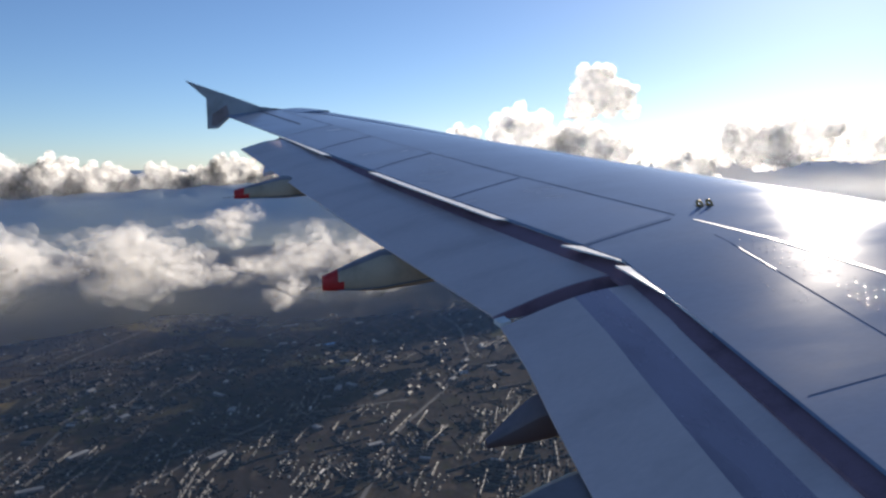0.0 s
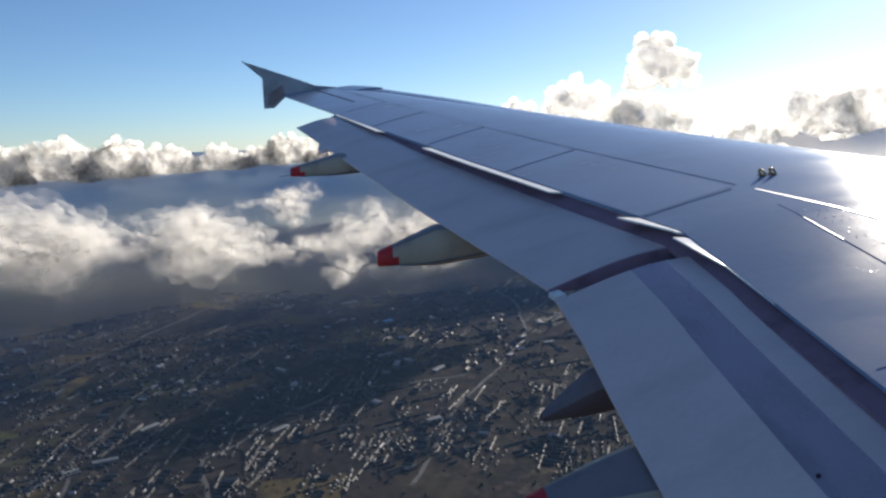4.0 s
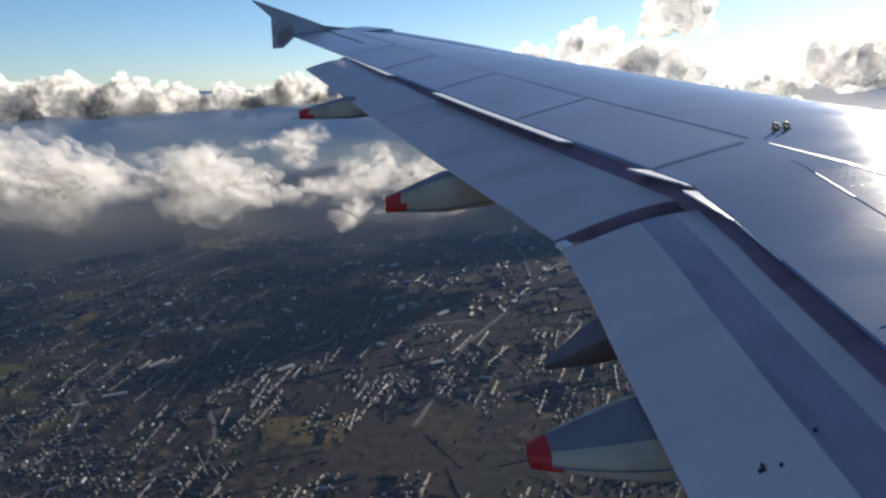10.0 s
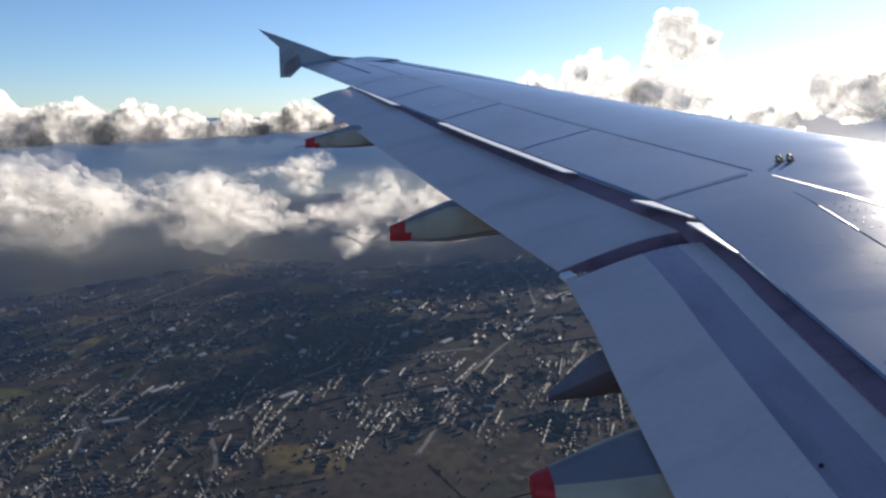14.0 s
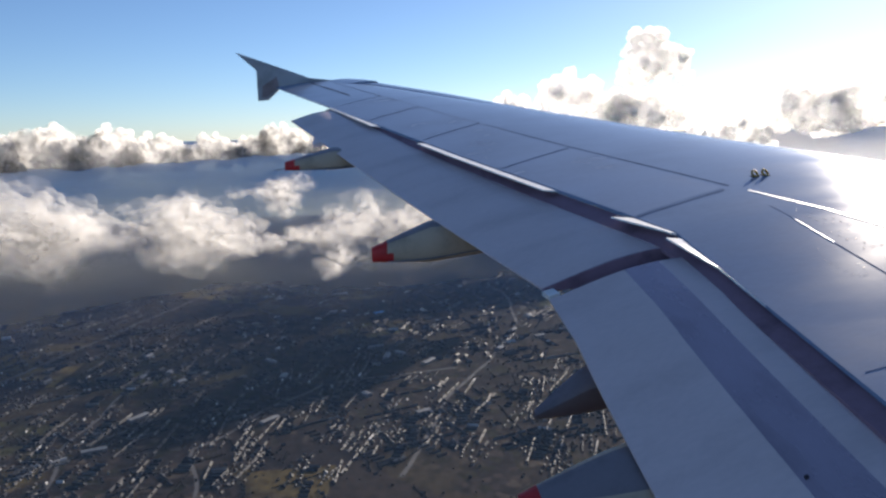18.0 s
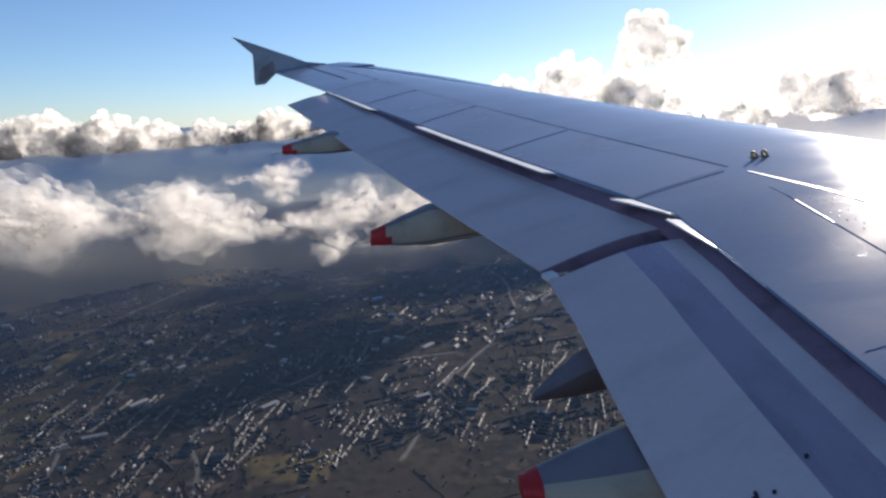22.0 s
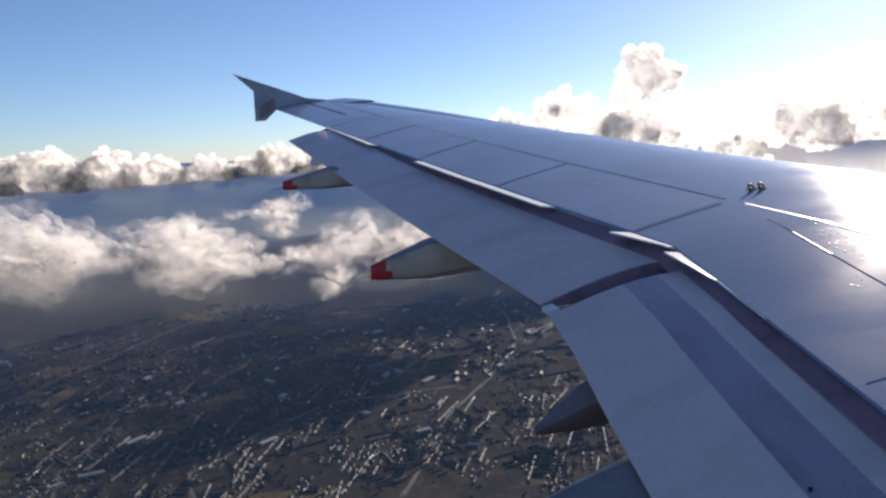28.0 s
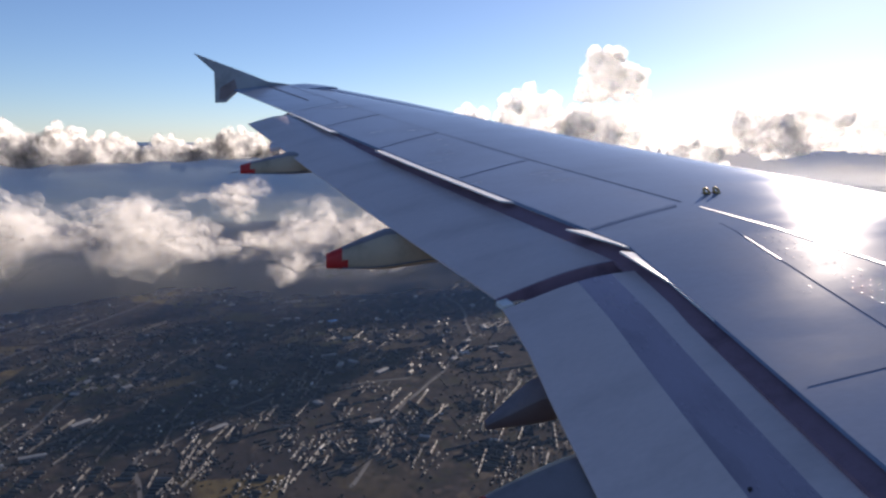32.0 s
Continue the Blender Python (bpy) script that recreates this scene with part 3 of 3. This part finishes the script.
# ---- clouds ----
def mist(name, lo, hi, scale, most, detail=3.0, forward=0.68, even=0.6, grain=0.55, curl=0.0):
    """One skin of cloud: clear below the noise value lo, as dense as most above hi. even: the share of light that scatters on whatever way the skin faces."""
    m, nt, bsdf = material(name)
    nt.nodes.remove(bsdf)
    geo = nt.nodes.new("ShaderNodeNewGeometry")
    white = (0.93, 0.93, 0.93, 1)
    onward = nt.nodes.new("ShaderNodeCombineXYZ")
    back = nt.nodes.new("ShaderNodeCombineXYZ")
    for i in range(3):
        onward.inputs[i].default_value = toward[i]
        back.inputs[i].default_value = -toward[i]
    bright = (forward, forward, forward, 1)
    dif = node(nt, "ShaderNodeBsdfDiffuse", Color=bright)
    trl = node(nt, "ShaderNodeBsdfTranslucent", Color=bright)
    nt.links.new(onward.outputs[0], dif.inputs["Normal"])
    nt.links.new(back.outputs[0], trl.inputs["Normal"])
    half = nt.nodes.new("ShaderNodeAddShader")
    nt.links.new(dif.outputs[0], half.inputs[0])
    nt.links.new(trl.outputs[0], half.inputs[1])
    soft = node(nt, "ShaderNodeBsdfDiffuse", Color=white)
    soft2 = node(nt, "ShaderNodeBsdfTranslucent", Color=white)
    half2 = node(nt, "ShaderNodeMixShader", Fac=0.45)
    nt.links.new(soft.outputs[0], half2.inputs[1])
    nt.links.new(soft2.outputs[0], half2.inputs[2])
    both = node(nt, "ShaderNodeMixShader", Fac=1 - even)
    nt.links.new(half.outputs[0], both.inputs[1])
    nt.links.new(half2.outputs[0], both.inputs[2])
    big = node(nt, "ShaderNodeTexNoise", Scale=scale, Detail=detail, Roughness=grain, Distortion=curl)
    nt.links.new(geo.outputs["Position"], big.inputs["Vector"])
    fac = ramp(nt, big.outputs["Fac"], [(lo, (0, 0, 0)), (hi, (most,) * 3)])
    fac.color_ramp.interpolation = "EASE"
    clear = nt.nodes.new("ShaderNodeBsdfTransparent")
    mix = nt.nodes.new("ShaderNodeMixShader")
    nt.links.new(fac.outputs["Color"], mix.inputs[0])
    nt.links.new(clear.outputs[0], mix.inputs[1])
    nt.links.new(both.outputs[0], mix.inputs[2])
    nt.links.new(mix.outputs[0], nt.nodes["Material Output"].inputs["Surface"])
    return m


# skins from the inside outwards, for heaped clouds far off and for ragged low ones
def layered(name, rows, detail, forward, even):
    """rows: size of the skin, noise limits, noise scale, density."""
    return [(g, mist(name, lo, hi, sc, most, detail, forward, even)) for g, lo, hi, sc, most in rows]


HEAP = layered("cloud_skin", ((0.84, 0.0, 0.25, 0.006, 0.42), (0.93, 0.20, 0.48, 0.009, 0.42), (1.0, 0.34, 0.58, 0.012, 0.38), (1.07, 0.42, 0.66, 0.015, 0.25)), 4.0, 0.60, 0.90)
BACKLIT = layered("cloud_skin", ((0.78, 0.0, 0.2, 0.004, 0.80), (0.88, 0.2, 0.5, 0.006, 0.50), (0.97, 0.3, 0.56, 0.008, 0.36), (1.06, 0.38, 0.62, 0.011, 0.22)), 3.0, 0.93, 0.60)
DENSE = layered("cloud_skin", ((0.86, 0.0, 0.15, 0.004, 0.93), (0.94, 0.2, 0.5, 0.006, 0.50), (1.01, 0.3, 0.56, 0.008, 0.36), (1.08, 0.38, 0.62, 0.011, 0.22)), 3.0, 0.93, 0.55)
LOW, THIN = [], []
for k in range(11):
    f = k / 10
    g, sc = 0.36 + 1.25 * f ** 1.1, 0.0046 + 0.0014 * math.sin(2.1 * k)
    LOW.append((g, mist("mist_skin", 0.36 + 0.13 * f, 0.53 + 0.15 * f, sc, 0.30 - 0.20 * f, 8.0, 0.43, 0.64, 0.66, 0.6)))
    THIN.append((g, mist("mist_skin", 0.42 + 0.10 * f, 0.60 + 0.12 * f, sc, 0.27 - 0.17 * f, 8.0, 0.43, 0.64, 0.66, 0.6)))

_bm = bmesh.new()
bmesh.ops.create_icosphere(_bm, subdivisions=3, radius=1)
BALL_V = np.array([v.co[:] for v in _bm.verts])
BALL_F = np.array([[v.index for v in f.verts] for f in _bm.faces])
_bm.free()


def puffs(name, lumps, mat, seed, rough=0.30, grow=1.0, floor=None):
    """One mesh of billowing lumps: (centre, radius, squash)."""
    V, F, n = [], [], 0
    for k, (c, r, squash) in enumerate(lumps):
        c = np.array(c) * (0.4 + 0.6 * min(1.0, grow))
        off = Vector((seed * 7.3 + k * 3.1, k * 1.7, seed))
        d = np.array([noise.turbulence(Vector(v) * 1.9 + off, 3, True) for v in BALL_V]) - 0.55
        v = BALL_V * (r * grow * (1 + rough * d))[:, None]
        v[:, 2] *= squash
        v = v + c
        if floor is not None:
            low = v[:, 2] < floor
            v[low, 2] = floor + (v[low, 2] - floor) * 0.18
        V.append(v)
        F.append(BALL_F + n)
        n += len(BALL_V)
    V, F = np.concatenate(V), np.concatenate(F)
    me = bpy.data.meshes.new(name)
    me.from_pydata(V.tolist(), [], F.tolist())
    me.materials.append(mat)
    me.polygons.foreach_set("use_smooth", [True] * len(me.polygons))
    me.update()
    return me


def skins(ob, name, lumps, seed, layers, voxel, rough, floor=None):
    """Skins of cloud one within another, each melted into one surface."""
    for k, (g, mat) in enumerate(layers):
        skin = part(name, puffs(name, lumps, mat, seed + 5 * k, rough=rough + 0.03 * k, grow=g, floor=floor), ob)
        tagged(skin, kind="stuff")
        mod = skin.modifiers.new("fuse", "REMESH")
        mod.mode, mod.voxel_size, mod.use_smooth_shade = "VOXEL", voxel, True


def cumulus(az, el, dist, wide, tall, seed, count=7, profile=1.6, label="white sunlit cumulus cloud with a flat grey base", layers=HEAP, bumps=9):
    """az, el: the middle of the cloud's base; wide, tall: degrees seen from the eye."""
    rnd = random.Random(seed)
    deg = dist * math.pi / 180
    W, T = wide * deg / 2, tall * deg
    side = Vector((math.cos(radians(az)), -math.sin(radians(az)), 0))
    ahead = Vector((math.sin(radians(az)), math.cos(radians(az)), 0))
    lumps = []
    for i in range(count):
        f = -0.9 + 1.8 * (i + rnd.uniform(0.2, 0.8)) / count
        h = max(0.2, (1 - abs(f) ** profile) * rnd.uniform(0.5, 1.0))
        r = T * h * rnd.uniform(0.34, 0.46)
        p = side * (f * W) + ahead * rnd.uniform(-0.3, 0.3) * W + Vector((0, 0, max(r * 0.5, T * h - r)))
        lumps.append((p, r, 0.9))
        for _ in range(bumps):
            d = Vector((rnd.gauss(0, 1), rnd.gauss(0, 1), rnd.gauss(0.35, 0.8))).normalized()
            lumps.append((p + d * r * rnd.uniform(0.8, 1.15), r * rnd.uniform(0.16, 0.42), 0.95))
    ob = new("cumulus_cloud")
    ob.location = at(az, el, dist)
    tagged(ob, label, "cloud", "cumulus clouds")
    skins(ob, "cloud_skin", lumps, seed, layers, max(2.5, T / 48), 0.36, floor=0.0)
    return ob


# far bank over the horizon
for i, (az, wide, tall, el) in enumerate(((-35, 11, 6.4, -3.0), (-28.5, 8, 6.0, -3.0), (-23.8, 7, 5.7, -2.9), (-19.6, 6, 5.0, -2.8), (-16, 6, 4.6, -2.6), (-12.5, 6, 4.0, -2.5),
                                          (-8.8, 6, 3.4, -2.3), (-5.8, 5, 3.2, -2.1), (-3.4, 3, 4.2, -1.8), (0.5, 7, 3.2, -1.9), (6, 8, 3.6, -1.9))):
    cumulus(az, el, 4200 + 45 * i, wide, 0.84 * tall, 11 + i, count=10, profile=2.4, bumps=11)
# the towering group towards the sun
for i, (az, el, wide, tall, dist) in enumerate(((10.0, -0.6, 6, 3.4, 4050), (14.0, -0.6, 8, 4.4, 3900), (18.5, -0.4, 8, 5.6, 3800), (23.8, 2.8, 5.6, 5.4, 3650), (23.0, -0.8, 10, 4.4, 3850),
                                               (29.5, -1.6, 6, 3.4, 3900), (34, -1.0, 7, 5.0, 3950), (39, -1.2, 10, 6.5, 4000), (48, -1.6, 12, 7.5, 4000), (58, -1.6, 13, 6.4, 4100))):
    cumulus(az, el, dist, wide, tall, 61 + i, label="bright backlit cumulus cloud with a grey core", layers=DENSE if i in (1, 3, 4) else BACKLIT)


def low_cloud(az, el, dist, wide, deep, tall, seed, count=16, label="ragged low cloud drifting over the ground", layers=THIN):
    """Flat ragged cloud; wide in degrees, deep and tall in metres to each side of its middle."""
    rnd = random.Random(seed)
    W = wide * dist * math.pi / 360
    side = Vector((math.cos(radians(az)), -math.sin(radians(az)), 0))
    ahead = Vector((math.sin(radians(az)), math.cos(radians(az)), 0))
    lumps = []
    for i in range(count):
        a, b = rnd.uniform(-1, 1), rnd.uniform(-1, 1)
        fall = max(0.3, 1 - 0.6 * (a * a + b * b))
        r = tall * rnd.uniform(0.55, 0.95) * fall
        p = side * a * W * 0.85 + ahead * b * deep + Vector((0, 0, tall * rnd.uniform(-0.5, 0.4) * fall))
        lumps.append((p, r * 1.25, 0.6))
        for _ in range(6):
            d = Vector((rnd.gauss(0, 1), rnd.gauss(0, 1), rnd.gauss(0.1, 0.5))).normalized()
            lumps.append((p + d * r * rnd.uniform(0.8, 1.5), r * rnd.uniform(0.22, 0.55), 0.7))
    ob = new("low_cloud")
    ob.location = at(az, el, dist)
    tagged(ob, label, "cloud", "low clouds")
    skins(ob, "mist_skin", lumps, seed, layers, max(2.5, tall / 22), 0.55)
    return ob


low_cloud(-21.5, -5.9, 2350, 13, 240, 130, 71, count=18, layers=LOW)
low_cloud(-11.0, -6.6, 2250, 12, 200, 110, 72, count=17, layers=LOW)
low_cloud(4.2, -6.7, 2250, 12.5, 210, 125, 73, count=20, label="bright ragged low cloud with misty edges")
low_cloud(-4, -3.8, 3000, 9, 250, 60, 75, count=9)
low_cloud(-2.0, -7.6, 2150, 8, 130, 55, 77, count=9)
low_cloud(0.5, -9.6, 1900, 6, 90, 36, 78, count=7)
low_cloud(-37, -6.4, 2400, 12, 260, 120, 76)


# ---- town ----
def roof_material():
    m, nt, bsdf = material("house_roofs_and_walls")
    geo = nt.nodes.new("ShaderNodeNewGeometry")
    r = ramp(nt, geo.outputs["Random Per Island"], [(0.0, (0.030, 0.028, 0.032)), (0.36, (0.055, 0.048, 0.044)), (0.62, (0.075, 0.070, 0.064)), (0.83, (0.11, 0.10, 0.088)),
                                                    (0.93, (0.19, 0.180, 0.165)), (0.98, (0.46, 0.45, 0.43))])
    r.color_ramp.interpolation = "CONSTANT"
    nt.links.new(r.outputs["Color"], bsdf.inputs["Base Color"])
    bsdf.inputs["Roughness"].default_value = 0.62
    bsdf.inputs["Specular IOR Level"].default_value = 0.2
    return m


M_ROOF = roof_material()
rng = random.Random(9)
HV, HF = [], []


def house(x, y, ang, l, w, h):
    c, s = math.cos(ang), math.sin(ang)
    n = len(HV)
    pts = [(-l, -w, 0), (l, -w, 0), (l, w, 0), (-l, w, 0), (-l, -w, h), (l, -w, h), (l, w, h), (-l, w, h), (-l, 0, h + 0.8 * w), (l, 0, h + 0.8 * w)]
    for px, py, pz in pts:
        HV.append((x + px * c - py * s, y + px * s + py * c, pz))
    for f in ((0, 1, 5, 4), (2, 3, 7, 6), (1, 2, 6, 9, 5), (3, 0, 4, 8, 7), (4, 5, 9, 8), (6, 7, 8, 9)):
        HF.append(tuple(n + i for i in f))


def polar(az, r):
    return r * math.sin(radians(az)), r * math.cos(radians(az))


# streets of houses and short terraces
for k in range(3500):
    r = 700 + 2900 * rng.random() ** 1.2
    x, y = polar(rng.uniform(-34, 38), r)
    if noise.noise(Vector((x * 0.0035, y * 0.0035, 3))) + 0.5 * noise.noise(Vector((x * 0.011, y * 0.011, 7))) < -0.22:
        continue
    ang = rng.choice((1.2, 1.28, 1.36, 1.28, 0.5, 2.0)) + 0.5 * noise.noise(Vector((x * 0.0012, y * 0.0012, 8))) + rng.gauss(0, 0.06)
    if rng.random() < 0.45:
        # a terrace of long blocks on one side
        n, l, w = rng.randint(2, 6), rng.uniform(6.0, 12.0), rng.uniform(1.6, 2.2)
        turn = math.pi / 2 if rng.random() < 0.5 else 0.0
        gap = (2 * w + rng.uniform(7.0, 12.0)) if turn else 2 * l + rng.uniform(2.0, 5.0)
        for i in range(n):
            d = (i - n / 2) * gap
            house(x + d * math.cos(ang), y + d * math.sin(ang), ang + turn + rng.gauss(0, 0.02), l * rng.uniform(0.8, 1.1), w, rng.uniform(2.2, 2.8))
        continue
    n = rng.randint(2, 11)
    gap = rng.uniform(6.0, 13.0)
    for i in range(n):
        d = (i - n / 2) * gap + rng.gauss(0, 1.2)
        for sgn in (-1, 1):
            if rng.random() < 0.40:
                continue
            ox = sgn * rng.uniform(6.0, 8.0)
            house(x + d * math.cos(ang) - ox * math.sin(ang), y + d * math.sin(ang) + ox * math.cos(ang), ang + rng.gauss(0, 0.05) + (math.pi / 2 if rng.random() < 0.2 else 0),
                  rng.uniform(1.6, 3.6), rng.uniform(1.3, 2.1), rng.uniform(1.8, 2.6))
# hamlets and farms farther off
for k in range(2600):
    r = rng.uniform(1600, 4300)
    x, y = polar(rng.uniform(-36, 40), r)
    if noise.noise(Vector((x * 0.002, y * 0.002, 5))) < 0.10:
        continue
    house(x, y, rng.choice((0.3, 1.1, 1.9)) + rng.gauss(0, 0.1), rng.uniform(4, 12), rng.uniform(3, 5), rng.uniform(3, 5))
town = new("town_houses", mesh_of("town_houses", HV, HF, [M_ROOF], smooth=False))
tagged(town, "scattered rows of small houses with pale roofs", "houses", kind="stuff")

# sheds and warehouses
M_SHED = painted("pale_sheet_roof", (0.24, 0.245, 0.25), 0.6, scale=0.1)
M_SHEDWALL = painted("shed_wall", (0.16, 0.155, 0.15), 0.8, scale=0.1)
M_BLUEROOF = painted("blue_sheet_roof", (0.08, 0.30, 0.62), 0.4, scale=0.1)


def shed(az, r, ang, l, w, h, roof, label):
    x, y = polar(az, r)
    ob = new("warehouse")
    ob.location, ob.rotation_euler = (x, y, 0), (0, 0, ang)
    tagged(ob, label, "warehouse", "warehouses")
    box = [(-l, -w, 0), (l, -w, 0), (l, w, 0), (-l, w, 0), (-l, -w, h), (l, -w, h), (l, w, h), (-l, w, h)]
    part("wall", mesh_of("wall", box, [(0, 1, 5, 4), (1, 2, 6, 5), (2, 3, 7, 6), (3, 0, 4, 7), (4, 5, 6, 7), (3, 2, 1, 0)], [M_SHEDWALL], smooth=False), ob)
    e = 0.6
    gable = [(-l - e, -w - e, h), (l + e, -w - e, h), (l + e, w + e, h), (-l - e, w + e, h), (-l - e, 0, h + 0.3 * w), (l + e, 0, h + 0.3 * w)]
    part("roof", mesh_of("roof", gable, [(0, 1, 5, 4), (2, 3, 4, 5), (1, 2, 5), (3, 0, 4), (3, 2, 1, 0)], [roof], smooth=False), ob)


rng2 = random.Random(21)
for k in range(60):
    far = 1250 + 2500 * rng2.random()
    shed(rng2.uniform(-33, 20), far, rng2.choice((0.3, 0.9, 1.4, 2.2)) + rng2.gauss(0, 0.08), rng2.uniform(9, 20), rng2.uniform(4, 7), rng2.uniform(4, 6),
         M_SHED, "long warehouse with a pale sheet-metal roof")
shed(3.0, 2080, 0.6, 14, 8, 7, M_BLUEROOF, "small warehouse with a bright blue roof")

# woods and hedges
M_WOOD = painted("bare_woodland", (0.050, 0.044, 0.034), 0.95, scale=0.06, grime=0.3, spec=0.05)
_bm = bmesh.new()
bmesh.ops.create_icosphere(_bm, subdivisions=1, radius=1)
TV = np.array([v.co[:] for v in _bm.verts])
TF = np.array([[v.index for v in f.verts] for f in _bm.faces])
_bm.free()
V, F, n = [], [], 0


def tree_clump(x, y, s):
    global n
    jit = np.array([rng.uniform(0.6, 1.3) for _ in TV])
    V.append(TV * jit[:, None] * np.array([s, s, s * 0.8]) + np.array([x, y, s * 0.6]))
    F.append(TF + n)
    n += len(TV)


for k in range(11000):
    r = 700 + 3000 * rng.random() ** 1.2
    x, y = polar(rng.uniform(-36, 40), r)
    if noise.noise(Vector((x * 0.0036, y * 0.0036, 1))) > 0.2 or rng.random() < 0.10:
        tree_clump(x, y, rng.uniform(1.6, 3.6))
# hedges between the fields
for k in range(260):
    r = 800 + 3000 * rng.random()
    x, y = polar(rng.uniform(-36, 40), r)
    ang = rng.choice((0.35, 1.9, 1.2)) + rng.gauss(0, 0.2)
    for i in range(rng.randint(12, 40)):
        tree_clump(x + i * 3.5 * math.cos(ang) + rng.gauss(0, 0.8), y + i * 3.5 * math.sin(ang) + rng.gauss(0, 0.8), rng.uniform(1.0, 2.4))
me = bpy.data.meshes.new("woodland")
me.from_pydata(np.concatenate(V).tolist(), [], np.concatenate(F).tolist())
me.materials.append(M_WOOD)
tagged(new("woodland", me), "dark bare woodland and hedges among the houses", "trees", kind="stuff")

# roads
M_ROAD = painted("pale_asphalt_road", (0.085, 0.080, 0.078), 0.7, scale=0.03)


def road(points, width, label):
    rows = []
    for i in range(len(points) - 1):
        for f in span(0, 1, 10)[: 10 if i == len(points) - 2 else 9]:
            rows.append(Vector(points[i]).lerp(Vector(points[i + 1]), f))
    rows = [p + Vector((noise.noise(Vector((p.x * 0.006, p.y * 0.006, 2))), noise.noise(Vector((p.x * 0.006, p.y * 0.006, 6))))) * 25 for p in rows]
    verts, faces = [], []
    for i, p in enumerate(rows):
        d = (rows[min(i + 1, len(rows) - 1)] - rows[max(i - 1, 0)]).normalized()
        s = Vector((-d.y, d.x)) * width / 2
        verts += [(p.x + s.x, p.y + s.y, 0.15), (p.x - s.x, p.y - s.y, 0.15)]
    for i in range(len(rows) - 1):
        faces.append((2 * i, 2 * i + 1, 2 * i + 3, 2 * i + 2))
    ob = new("road", mesh_of("road", verts, faces, [M_ROAD], smooth=False))
    tagged(ob, label, "road", kind="structure")


road([polar(-24, 1030), polar(-20, 1330), polar(-15, 1630)], 6.5, "pale country road between the houses")
road([polar(4, 1060), polar(8, 1370), polar(13, 1750), polar(13.5, 2170), polar(11, 2670)], 7.5, "pale main road through the town")
road([polar(-34, 1170), polar(-28, 1670), polar(-10, 2500), polar(6, 3170)], 7.0, "pale country road between the houses")
road([polar(-14, 900), polar(-11, 1250), polar(-2, 1500), polar(9, 1580)], 6.5, "pale street across the town")
